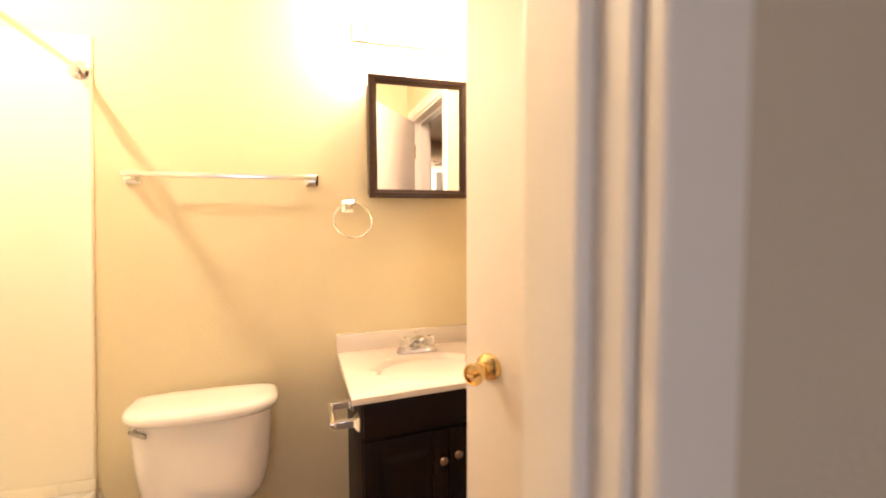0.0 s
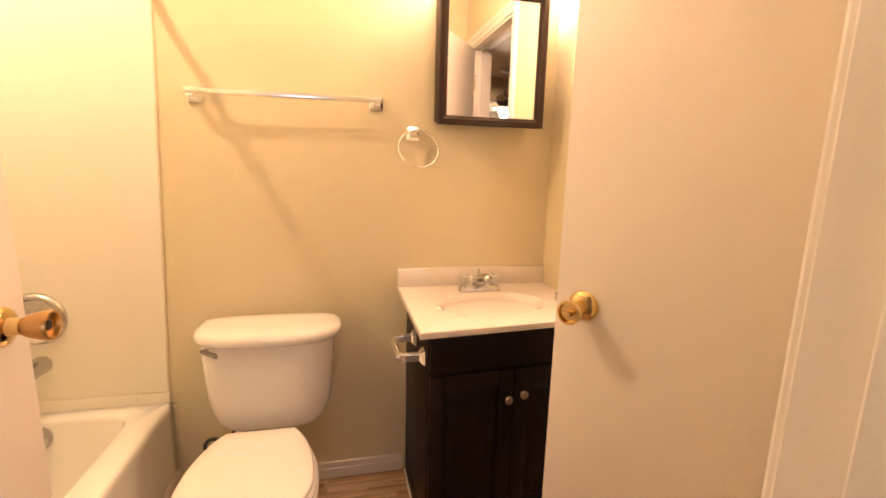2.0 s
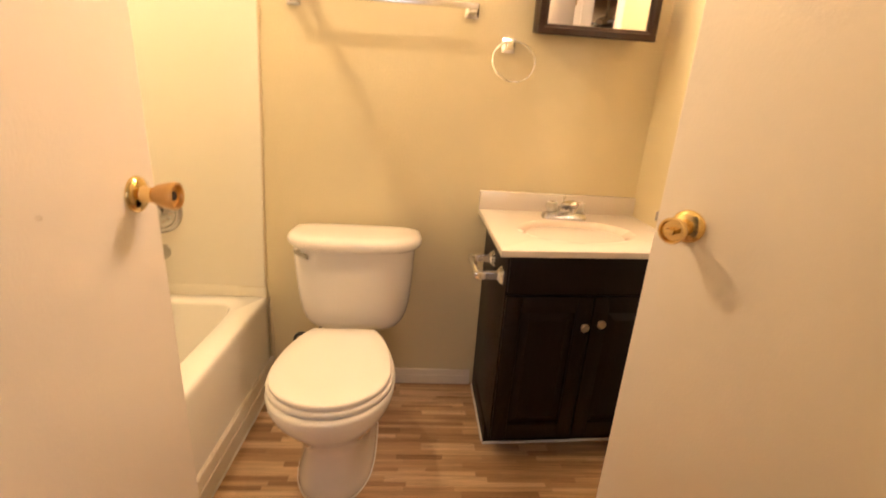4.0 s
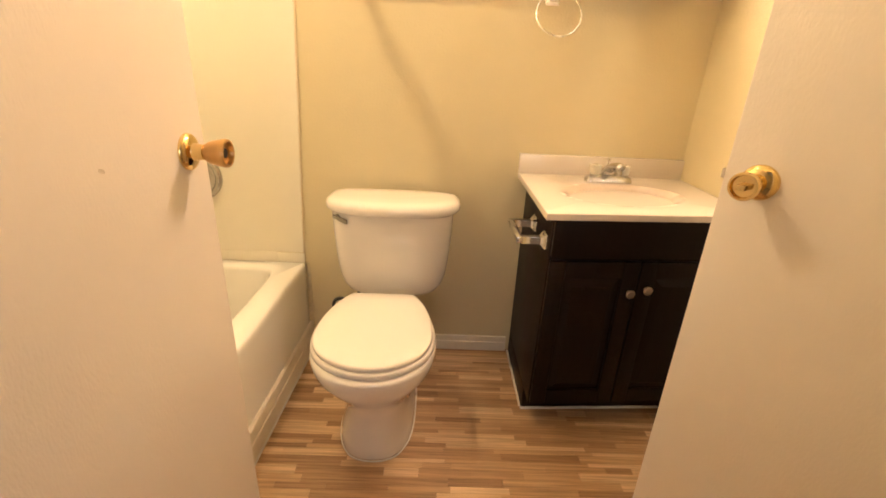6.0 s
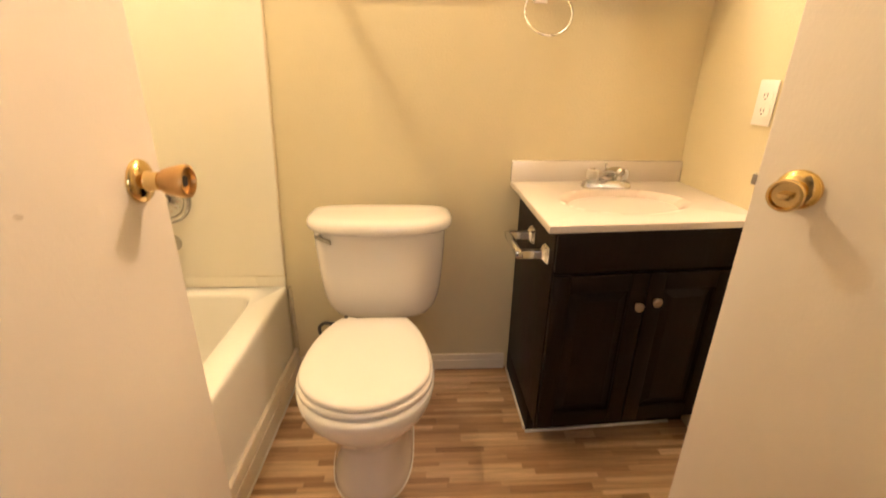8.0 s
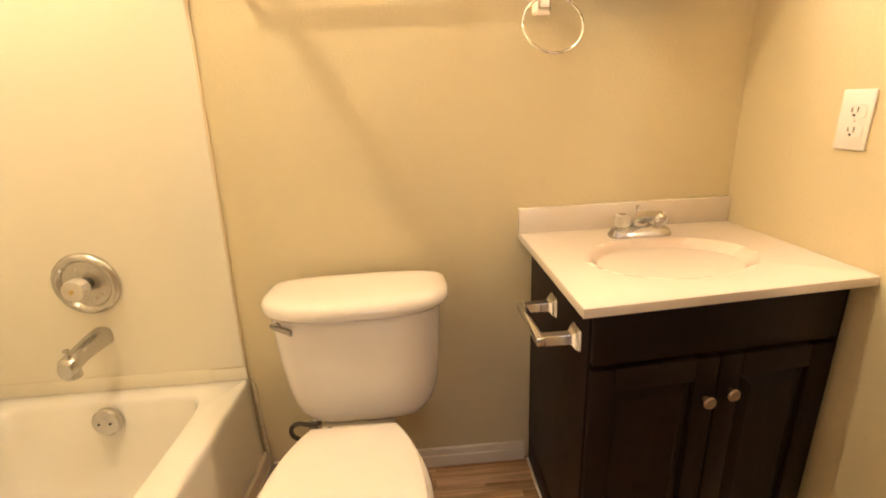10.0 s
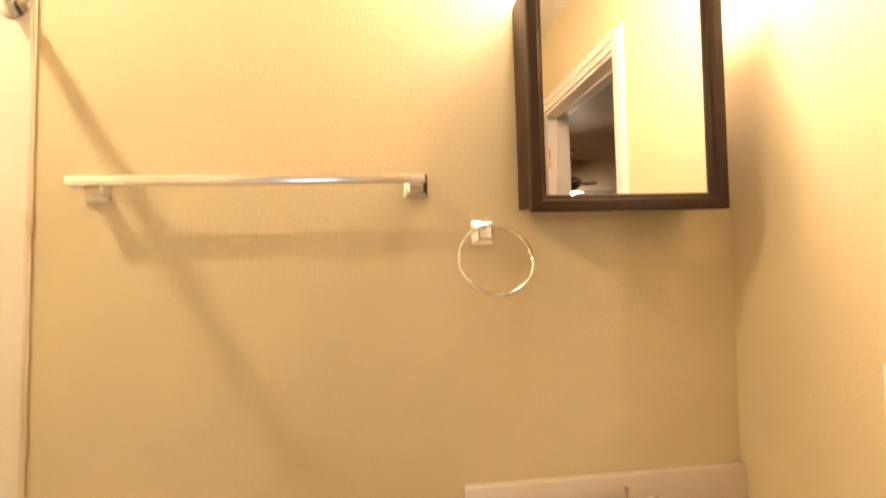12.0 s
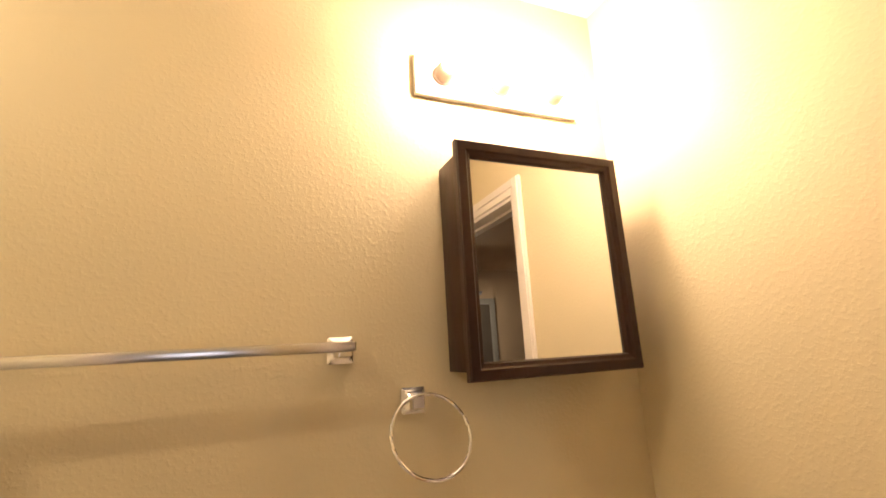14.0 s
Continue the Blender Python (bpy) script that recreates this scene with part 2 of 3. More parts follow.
# ---- the shell ----
structure("wall_north", boxes((WEST - 0.1, 0.12, 0, 0.12, -0.02, CEIL)), PAINT, "beige painted wall with orange-peel texture behind the toilet", "wall")
structure("wall_east", boxes((0, 0.11, E_N, 0, -0.02, CEIL), (0, 0.11, E_S, E_N, SIDE_H, CEIL), (0, 0.11, -3.6, E_S, -0.02, CEIL)), PAINT, "beige textured wall beside the vanity with a doorway", "wall")
structure("wall_south", boxes((IN_R + 0.018, 0, S_OUT, SOUTH, -0.02, CEIL), (IN_L - 0.018, IN_R + 0.018, S_OUT, SOUTH, DOOR_H, CEIL), (WEST, IN_L - 0.018, S_OUT, SOUTH, -0.02, CEIL)), PAINT, "beige painted wall with the entry doorway", "wall")
structure("wall_west", boxes((WEST - 0.1, WEST, -3.6, 0, -0.02, CEIL)), PAINT, "beige painted wall behind the tub surround", "wall")
structure("ceiling", boxes((WEST - 0.1, 0.11, -3.6, 0.12, CEIL, CEIL + 0.08)), CEILING_PAINT, "off-white textured bathroom and hall ceiling", "ceiling")
floor = structure("floor", boxes((WEST - 0.1, 0.11, S_OUT, 0.12, -0.06, -0.003)), FLOOR_BASE, "multi-strip wood-look vinyl bathroom floor", "floor")
structure("floor_hall", boxes((WEST - 0.1, 0.11, -3.6, S_OUT, -0.06, 0.0)), CARPET, "beige hall carpet outside the bathroom door", "floor")
structure("wall_hall", boxes((WEST - 0.1, -1.6, -3.7, -3.6, -0.02, CEIL), (-0.5, 0.11, -3.7, -3.6, -0.02, CEIL), (-1.6, -0.5, -3.7, -3.6, -0.02, 0.9), (-1.6, -0.5, -3.7, -3.6, 2.05, CEIL)), HALL_PAINT, "beige hall wall with a window", "wall")
structure("wall_hall_face", boxes((IN_R + 0.019, 0, S_OUT - 0.006, S_OUT - 0.001, 0, CEIL - 0.002), (WEST, IN_L - 0.019, S_OUT - 0.006, S_OUT - 0.001, 0, CEIL - 0.002), (IN_L - 0.019, IN_R + 0.019, S_OUT - 0.006, S_OUT - 0.001, DOOR_H, CEIL - 0.002)), HALL_PAINT, "hall side of the bathroom wall, beige paint", "wall")

win = tagged(part("window_1", boxes((-1.6, -1.55, -3.68, -3.63, 0.9, 2.05), (-0.55, -0.5, -3.68, -3.63, 0.9, 2.05), (-1.55, -0.55, -3.68, -3.63, 0.9, 0.95), (-1.55, -0.55, -3.68, -3.63, 2.0, 2.05), (-1.07, -1.03, -3.68, -3.63, 0.95, 2.0)), TRIM_PAINT), "white hall window in daylight", "window", kind="structure")
day = new("hall_daylight", bpy.data.lights.new("hall_daylight", "AREA"))
day.data.shape, day.data.size, day.data.size_y = "RECTANGLE", 0.72, 0.80
day.data.color, day.data.energy = HALL_DAY
day.matrix_basis = look((-1.05, -3.58, 1.48), (-1.05, 0, 1.3))

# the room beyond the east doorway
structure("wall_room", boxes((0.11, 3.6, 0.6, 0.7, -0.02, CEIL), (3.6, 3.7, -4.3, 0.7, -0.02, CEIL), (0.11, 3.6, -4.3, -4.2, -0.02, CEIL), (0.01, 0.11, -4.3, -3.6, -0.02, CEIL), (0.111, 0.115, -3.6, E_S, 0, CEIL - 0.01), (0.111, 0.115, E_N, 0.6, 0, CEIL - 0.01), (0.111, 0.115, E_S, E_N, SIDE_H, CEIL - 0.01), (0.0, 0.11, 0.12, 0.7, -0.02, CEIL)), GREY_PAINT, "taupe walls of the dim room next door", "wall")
structure("ceiling_room", boxes((0.11, 3.7, -4.3, 0.7, CEIL, CEIL + 0.08)), GREY_PAINT, "ceiling of the dim room next door, darkened to taupe", "ceiling")
structure("floor_room", boxes((0.11, 3.7, -4.3, 0.7, -0.06, 0.0)), CARPET, "carpet of the dim room next door", "floor")


# entry door lining and casings
bm = boxes((IN_R - 0.0, IN_R + 0.018, S_OUT - 0.004, SOUTH + 0.003, 0, DOOR_H), (IN_L - 0.018, IN_L, S_OUT - 0.004, SOUTH + 0.003, 0, DOOR_H), (IN_L, IN_R, S_OUT - 0.004, SOUTH + 0.003, DOOR_H - 0.018, DOOR_H), (IN_R - 0.012, IN_R, S_OUT + 0.025, SOUTH - 0.04, 0, DOOR_H - 0.018), bevel=0.002)
structure("trim_entry_jamb", bm, TRIM_PAINT, "white painted entry door lining with a stop", "door frame")
for nm, y0, y1 in (("trim_entry_casing_hall", S_OUT - 0.022, S_OUT - 0.0065), ("trim_entry_casing_bath", SOUTH, SOUTH + 0.014)):
    bm = boxes((IN_R + 0.006, IN_R + 0.064, y0, y1, 0, DOOR_H + 0.058), (IN_L - 0.064, IN_L - 0.006, y0, y1, 0, DOOR_H + 0.058), (IN_L - 0.006, IN_R + 0.006, y0, y1, DOOR_H + 0.002, DOOR_H + 0.058), bevel=0.004)
    structure(nm, bm, TRIM_PAINT, "white painted casing round the entry doorway", "trim")

# east doorway lining, stops and casings
bm = boxes((-0.003, 0.113, E_N - 0.018, E_N, 0, SIDE_H), (-0.003, 0.113, E_S, E_S + 0.018, 0, SIDE_H), (-0.003, 0.113, E_S + 0.018, E_N - 0.018, SIDE_H - 0.018, SIDE_H), (0.05, 0.06, E_N - 0.03, E_N - 0.018, 0, SIDE_H - 0.018), (0.05, 0.06, E_S + 0.018, E_S + 0.03, 0, SIDE_H - 0.018), (0.05, 0.06, E_S + 0.03, E_N - 0.03, SIDE_H - 0.03, SIDE_H - 0.018), bevel=0.002)
structure("trim_side_jamb", bm, TRIM_PAINT, "white painted lining of the side doorway", "door frame")
for nm, x0, x1 in (("trim_side_casing_bath", -0.013, -0.0), ("trim_side_casing_room", 0.115, 0.13)):
    xo0, xo1 = (x0 - 0.006, x0) if x0 < 0 else (x1, x1 + 0.006)
    bm = boxes((x0, x1, E_N - 0.004, E_N + 0.056, 0, SIDE_H + 0.056), (x0, x1, E_S - 0.056, E_S + 0.004, 0, SIDE_H + 0.056), (x0, x1, E_S + 0.004, E_N - 0.004, SIDE_H - 0.004, SIDE_H + 0.056), bevel=0.003)
    for row in ((xo0, xo1, E_N + 0.022, E_N + 0.052, 0, SIDE_H + 0.052), (xo0, xo1, E_S - 0.052, E_S - 0.022, 0, SIDE_H + 0.052), (xo0, xo1, E_S - 0.022, E_N + 0.022, SIDE_H + 0.022, SIDE_H + 0.052)):
        box(bm, *row, bevel=0.002)
    structure(nm, bm, TRIM_PAINT, "white moulded casing round the side doorway", "trim")

# baseboards
bm = bmesh.new()
box(bm, -1.466, -0.61, -0.012, 0, 0, 0.070, bevel=0.003)
box(bm, -1.466, -0.61, -0.017, -0.012, 0.0, 0.045, bevel=0.002)
structure("baseboard", bm, BASE_PAINT, "white moulded baseboard behind the toilet", "baseboard")
structure("baseboard_east", boxes((-0.012, 0, E_N + 0.058, -0.56, 0, 0.075), (-0.012, 0, SOUTH, E_S - 0.058, 0, 0.075), bevel=0.003), BASE_PAINT, "white baseboard by the side door", "baseboard")
structure("baseboard_south", boxes((IN_R + 0.066, -0.014, SOUTH, SOUTH + 0.012, 0, 0.075), bevel=0.003), BASE_PAINT, "white baseboard beside the entry", "baseboard")
bm = bmesh.new()
box(bm, -1.505, -1.474, -1.53, -0.002, 0.0, 0.118, bevel=0.006)
box(bm, -1.476, -1.470, -1.53, -0.002, 0.0, 0.070, bevel=0.002)
for v in bm.verts:
    v.co.x += 0.03 * v.co.y
structure("baseboard_tub", bm, BASE_PAINT, "white baseboard strip along the tub apron", "baseboard")
bm = bmesh.new()
tube(bm, [(-1.469 - 0.03 * (0.02 + 0.05 * i), -0.02 - 0.05 * i, 0.002 + 0.0012 * math.sin(i * 2.3)) for i in range(30)], 0.004, 8)
structure("trim_tub_caulk", bm, CAULK, "white caulk bead at the tub base", "caulk")


# ---- doors ----
def knob(parent, m, button):
    """A round passage knob on its rose; the local z axis points out of the door."""
    k = part("door_knob", lathe(bmesh.new(), [(0.0005, 0.026), (0.011, 0.026), (0.0115, 0.034), (0.0180, 0.0365), (0.0210, 0.044), (0.0243, 0.060), (0.0254, 0.0675), (0.0240, 0.0715), (0.0205, 0.0720), (0.0185, 0.0640), (0.0005, 0.0635)], m, 36), BRASS if button else KNOB_BRASS, parent, "polished brass door knob" if button else "worn satin brass door knob")
    part("rose", lathe(bmesh.new(), [(0.0325, 0.0), (0.0325, 0.003), (0.030, 0.007), (0.022, 0.0105), (0.016, 0.0125), (0.0145, 0.018), (0.0135, 0.030), (0.0005, 0.030)], m, 36), BRASS, k)
    if button:
        part("turn_button", turned_box(m, (-0.0085, 0.0085, -0.0045, 0.0045, 0.0630, 0.080)), BRASS, k)
    else:
        part("release_hole", lathe(bmesh.new(), [(0.0085, 0.0632), (0.0085, 0.0660), (0.0045, 0.0666), (0.0005, 0.0662)], m, 20), DARK, k)
    return k


def turned_box(m, dims, bevel=0.0015):
    bm = box(bmesh.new(), *dims, bevel=bevel)
    bm.transform(m)
    return bm


def door(name, hinge, free, bottom, top, side, label):
    """A flush slab from the hinge to the free edge; side: +1 if its body lies to the left of that line."""
    hinge, free = Vector(hinge), Vector(free)
    d = free - hinge
    m = Matrix.Translation((*hinge, 0)) @ Matrix.Rotation(math.atan2(d.y, d.x), 4, "Z")
    y0, y1 = (0, 0.035) if side > 0 else (-0.035, 0)
    leaf = box(bmesh.new(), 0, d.length, y0, y1, bottom, top, bevel=0.0022)
    leaf.transform(m)
    ob = tagged(part(name, leaf, DOOR_PAINT), label, "door", kind="structure")
    mid = (y0 + y1) / 2
    latch = part("latch_plate", turned_box(m, (d.length - 0.0005, d.length + 0.0012, mid - 0.0125, mid + 0.0125, 0.998, 1.055), 0.0005), BRASS, ob, "brass latch plate in the door edge")
    part("latch_bolt", turned_box(m, (d.length, d.length + 0.011, mid - 0.006, mid + 0.006, 1.017, 1.036), 0.002), DULL_CHROME, latch)
    for z in (bottom + 0.25, (bottom + top) / 2, top - 0.2):
        part("hinge", lathe(bmesh.new(), [(0.0005, -0.045), (0.006, -0.045), (0.006, 0.045), (0.0005, 0.045)], Matrix.Translation(m @ Vector((-0.004, y0 if side < 0 else y1, z))), 12), BRASS, ob)
    return ob, m


# entry door: swung in against the tub, its hall face seen
entry, entry_m = door("door_1", (-1.388, SOUTH - 0.002), (-1.388, -0.874), 0.012, DOOR_H - 0.022, 1, "white flush entry door standing open against the tub")
knob(entry, toward((-1.388, -0.934, 1.036), (1, 0, 0)), False)
bm = bmesh.new()
lathe(bm, [(0.0045, 0.0), (0.003, 0.0006), (0.0005, 0.0007)], Matrix.Translation((-1.388, -1.147, 1.048)) @ Matrix.Rotation(radians(-25), 4, "X") @ Matrix.Diagonal((1, 1.5, 0.7, 1)) @ toward((0, 0, 0), (1, 0, 0)), 11)
part("scuff_mark", bm, SCUFF, entry, "small grey scuff")

# side door: half open into the bathroom, its bathroom face seen
side_door, side_m = door("door_2", (-0.018, E_S + 0.004), (-0.396, -0.884), 0.03, SIDE_H - 0.022, -1, "white flush side door half open into the bathroom")
out = side_m.to_3x3() @ Vector((0, 1, 0))
width = (Vector((-0.396, -0.884)) - Vector((-0.018, E_S + 0.004))).length
knob(side_door, toward(side_m @ Vector((width - 0.062, 0, 1.024)), out), True)

# robe hook
HOOK_AT = (width * 0.512, 0, 1.648)
hook = thing("robe_hook", "square chrome double robe hook screwed to the side door", "hook", side_m @ Vector(HOOK_AT))
hm = side_m @ Matrix.Translation(HOOK_AT)
plate = part("base_plate", turned_box(hm, (-0.027, 0.027, 0.0, 0.005, -0.033, 0.033), 0.002), CHROME, hook)
part("bottom_lip", turned_box(hm, (-0.027, 0.027, 0.0045, 0.009, -0.033, -0.023), 0.002), CHROME, plate)
for sx in (-1, 1):
    bm = tube(bmesh.new(), [(sx * 0.010, 0.004, 0.010), (sx * 0.011, 0.014, -0.004), (sx * 0.012, 0.026, -0.012), (sx * 0.013, 0.037, -0.006), (sx * 0.013, 0.041, 0.008)], 0.0062, 12)
    bm.transform(hm)
    part("prong", bm, CHROME, hook)
for x in (-0.020, 0.020):
    bm = lathe(bmesh.new(), [(0.0035, 0.0), (0.003, 0.0012), (0.0005, 0.0016)], toward((x, 0.005, 0.024), (0, 1, 0)), 10)
    bm.transform(hm)
    part("screw_head", bm, DULL_CHROME, hook)


# ---- tub and surround ----
TUB_X0, TUB_X1, TUB_Y0, TUB_Y1, RIM = WEST + 0.012, -1.488, -1.54, -0.001, 0.402
tub = thing("bathtub", "white enamel alcove bathtub with a plain apron", "bathtub", (-1.88, -0.78, 0))
inner = superellipse((-1.578 + TUB_X0 + 0.07) / 2, (TUB_Y0 + TUB_Y1) / 2 - 0.0, (-1.578 - TUB_X0 - 0.07) / 2, (TUB_Y1 - TUB_Y0) / 2 - 0.065, RIM, 96, 14)
ic = ((-1.578 + TUB_X0 + 0.07) / 2, (TUB_Y0 + TUB_Y1) / 2)


def shrink(ring, k, z):
    return [(ic[0] + (p[0] - ic[0]) * (1 - k / 0.3), ic[1] + (p[1] - ic[1]) * (1 - k / 0.7), z) for p in ring]


def tub_edge(inset, z):
    out_ring = []
    cx, cy = ic
    for p in inner:
        dx, dy = p[0] - cx, p[1] - cy
        k = min(((TUB_X1 if dx > 0 else 2 * cx - TUB_X0) - cx) / max(abs(dx), 1e-6) if dx > 0 else (cx - TUB_X0) / max(abs(dx), 1e-6), (TUB_Y1 - cy) / max(abs(dy), 1e-6))
        x, y = cx + dx * k, cy + dy * k
        out_ring.append((min(max(x, TUB_X0 + inset), TUB_X1 - inset), min(max(y, TUB_Y0 + inset), TUB_Y1 - inset), z))
    return out_ring


bm = loft(bmesh.new(), [tub_edge(0.0, 0.0), tub_edge(0.0, RIM - 0.035), tub_edge(0.0, RIM - 0.018), tub_edge(0.003, RIM - 0.006), tub_edge(0.010, RIM), inner, shrink(inner, 0.006, RIM - 0.004), shrink(inner, 0.012, RIM - 0.014), shrink(inner, 0.035, RIM - 0.2), shrink(inner, 0.06, 0.10), shrink(inner, 0.10, 0.07)], True, True)
# the tub is not quite square to the wall: its front runs out of true towards the entry
for v in bm.verts:
    v.co.x += 0.03 * v.co.y * min(max((v.co.x + 1.80) / 0.2, 0), 1)
part("tub_body", bm, TUB_ENAMEL, tub, "", angle=50)
ov = part("overflow_plate", lathe(bmesh.new(), [(0.042, -0.01), (0.042, 0.004), (0.036, 0.010), (0.012, 0.013), (0.0005, 0.013)], toward((-1.876, -0.098, 0.351), (0, -1, 0.12)), 32), DULL_CHROME, tub, "dull chrome overflow plate")
for dx in (-0.016, 0.016):
    part("screw", lathe(bmesh.new(), [(0.004, 0.010), (0.0035, 0.014), (0.0005, 0.0145)], toward((-1.876 + dx, -0.098, 0.351), (0, -1, 0.12)), 10), DARK, ov)

sur = thing("tub_surround", "cream plastic tub surround panels glued to the walls", "tub surround", (-1.9, -0.02, 0.45))


def panel_edge(z):
    """The back panel's free edge leans towards the toilet as it rises."""
    return -1.4935 + 0.0373 * (z - 0.447)


bm = loft(bmesh.new(), [[(WEST + 0.012, y, 0.4472), (panel_edge(0.4472), y, 0.4472), (panel_edge(2.0), y, 2.0), (WEST + 0.012, y, 2.0)] for y in (-0.0005, -0.010)])
bmesh.ops.bevel(bm, geom=bm.edges[:], offset=0.002, segments=2, affect="EDGES", clamp_overlap=True)
part("back_panel", bm, SURROUND, sur)
part("side_panel", boxes((WEST + 0.0005, WEST + 0.010, -1.54, -0.011, 0.41, 2.0), bevel=0.002), SURROUND, sur)
part("end_panel", boxes((WEST + 0.012, -1.512, SOUTH + 0.0005, SOUTH + 0.010, 0.41, 2.0), bevel=0.002), SURROUND, sur)
part("ledge", boxes((WEST + 0.012, -1.60, -0.0145, -0.0105, 0.4024, 0.449), (-1.60, -1.489, -0.0135, -0.0105, 0.4024, 0.447), bevel=0.003), SURROUND, sur)
bm = bmesh.new()
tube(bm, [(panel_edge(0.44 + 0.04 * i) + 0.0015 + 0.0004 * math.sin(i * 1.7), -0.0045, 0.44 + 0.04 * i) for i in range(40)], 0.0030, 10)
lathe(bm, [(0.0005, -0.035), (0.004, -0.022), (0.0065, 0.0), (0.004, 0.02), (0.0005, 0.032)], Matrix.Translation((panel_edge(1.47) + 0.001, -0.004, 1.47)), 10)
structure("trim_surround_caulk", bm, OLD_CAULK, "yellowed caulk line at the surround's edge", "caulk")
bm = bmesh.new()
tube(bm, [(-1.481 + 0.0010 * math.sin(i * 1.7), 0.006, 0.10 + 0.02 * i) for i in range(16)], 0.011, 12)
structure("trim_apron_caulk", bm, WALL_CAULK, "yellowed caulk line beside the tub apron", "caulk")

valve = thing("shower_valve", "round chrome shower valve with an acrylic knob", "shower valve", (-1.877, -0.010, 0.755))
vm = toward((-1.877, -0.010, 0.755), (0, -1, 0))
part("escutcheon", lathe(bmesh.new(), [(0.092, 0.0), (0.092, 0.004), (0.089, 0.011), (0.082, 0.016), (0.074, 0.016), (0.069, 0.011), (0.066, 0.005), (0.030, 0.007), (0.0005, 0.008)], vm, 64), DULL_CHROME, valve)
for turn in (-0.5, 0.0, 0.5):
    part("arrow_mark", turned_box(vm @ Matrix.Rotation(turn - 0.7, 4, "Z"), (0.042, 0.053, -0.0028, 0.0028, 0.0055, 0.0085), 0.001), SATIN, valve)
vk = part("acrylic_knob", lathe(bmesh.new(), [(0.016, 0.02), (0.028, 0.028), (0.032, 0.046), (0.029, 0.062), (0.0005, 0.064)], vm, 12), KNOB_ACRYLIC, valve, "cloudy faceted acrylic knob", angle=10)
part("stem", lathe(bmesh.new(), [(0.020, 0.010), (0.018, 0.022), (0.011, 0.026), (0.0005, 0.05)], vm, 24), DARK_CHROME, valve)
part("cap", lathe(bmesh.new(), [(0.006, 0.063), (0.006, 0.0665), (0.0005, 0.067)], vm, 16), BRASS, vk)

spout = thing("tub_spout", "chrome tub spout with a diverter knob", "spout", (-1.878, -0.010, 0.595))
bm = bmesh.new()
rings = []
for i, (y, z, a, b) in enumerate(((-0.011, 0.595, 0.029, 0.029), (-0.022, 0.595, 0.029, 0.029), (-0.058, 0.595, 0.027, 0.027), (-0.104, 0.592, 0.025, 0.024), (-0.146, 0.586, 0.024, 0.024), (-0.166, 0.580, 0.022, 0.028), (-0.175, 0.576, 0.018, 0.022))):
    rings.append([(-1.878 + a * math.copysign(abs(math.cos(t)) ** 0.8, math.cos(t)), y, z - 0.006 + b * math.copysign(abs(math.sin(t)) ** 0.8, math.sin(t))) for t in [2 * math.pi * k / 28 for k in range(28)]])
part("spout_body", loft(bm, rings), DULL_CHROME, spout)
part("outlet_lip", lathe(bmesh.new(), [(0.019, 0.0), (0.020, -0.022), (0.015, -0.022), (0.014, -0.004), (0.0005, -0.004)], Matrix.Translation((-1.878, -0.150, 0.562)), 24), DULL_CHROME, spout)
part("diverter", lathe(bmesh.new(), [(0.004, 0.0), (0.004, 0.016), (0.0075, 0.018), (0.0075, 0.024), (0.0005, 0.026)], Matrix.Translation((-1.878, -0.150, 0.598)), 16), DULL_CHROME, spout)

rod = thing("shower_rod", "chrome shower curtain rod across the tub alcove", "curtain rod", (-1.472, -0.78, 1.885))
part("rod_tube", tube(bmesh.new(), [(-1.472, -0.004 - i * 0.1555, 1.885) for i in range(11)], 0.0125, 20), CHROME, rod)
for y, n in ((-0.0102, -1), (SOUTH + 0.0005, 1)):
    part("flange", lathe(bmesh.new(), [(0.032, 0.0), (0.032, 0.004), (0.022, 0.014), (0.0145, 0.018), (0.0145, 0.024), (0.0005, 0.024)], toward((-1.472, y, 1.885), (0, n, 0)), 28), CHROME, rod)

# ---- toilet ----
TX = -1.108
toilet = thing("toilet", "white two-piece porcelain toilet with a closed lid", "toilet", (TX, -0.4, 0))
tank_c = -0.135


def tank_ring(hw, back, front, z, round_x=0.44, round_y=0.64):
    """A tank section: flat back, softly bowed front."""
    out_ring = []
    n = 56
    for i in range(n):
        t = 2 * math.pi * i / n
        c, s = math.cos(t), math.sin(t)
        x = hw * math.copysign(abs(c) ** round_x, c)
        if s > 0:
            y = tank_c + (back - tank_c) * abs(s) ** 0.35
        else:
            y = tank_c + (front - tank_c) * abs(s) ** round_y
        out_ring.append((TX + 0.004 + x * 1.03, y, z))
    return out_ring


part("tank", loft(bmesh.new(), [tank_ring(0.112, -0.07, -0.205, 0.374), tank_ring(0.142, -0.06, -0.222, 0.378), tank_ring(0.166, -0.05, -0.234, 0.392), tank_ring(0.184, -0.046, -0.241, 0.418), tank_ring(0.196, -0.044, -0.244, 0.455), tank_ring(0.203, -0.042, -0.247, 0.500), tank_ring(0.208, -0.041, -0.250, 0.555), tank_ring(0.213, -0.040, -0.253, 0.630), tank_ring(0.216, -0.040, -0.255, 0.700)]), PORCELAIN, toilet, angle=60)
lid_rows = ((0.218, -0.038, -0.257, 0.6985), (0.230, -0.036, -0.266, 0.7015), (0.237, -0.034, -0.272, 0.709), (0.239, -0.034, -0.273, 0.719), (0.237, -0.034, -0.271, 0.730), (0.230, -0.038, -0.264, 0.739), (0.217, -0.047, -0.252, 0.745), (0.19, -0.062, -0.230, 0.748), (0.10, -0.10, -0.19, 0.7495))
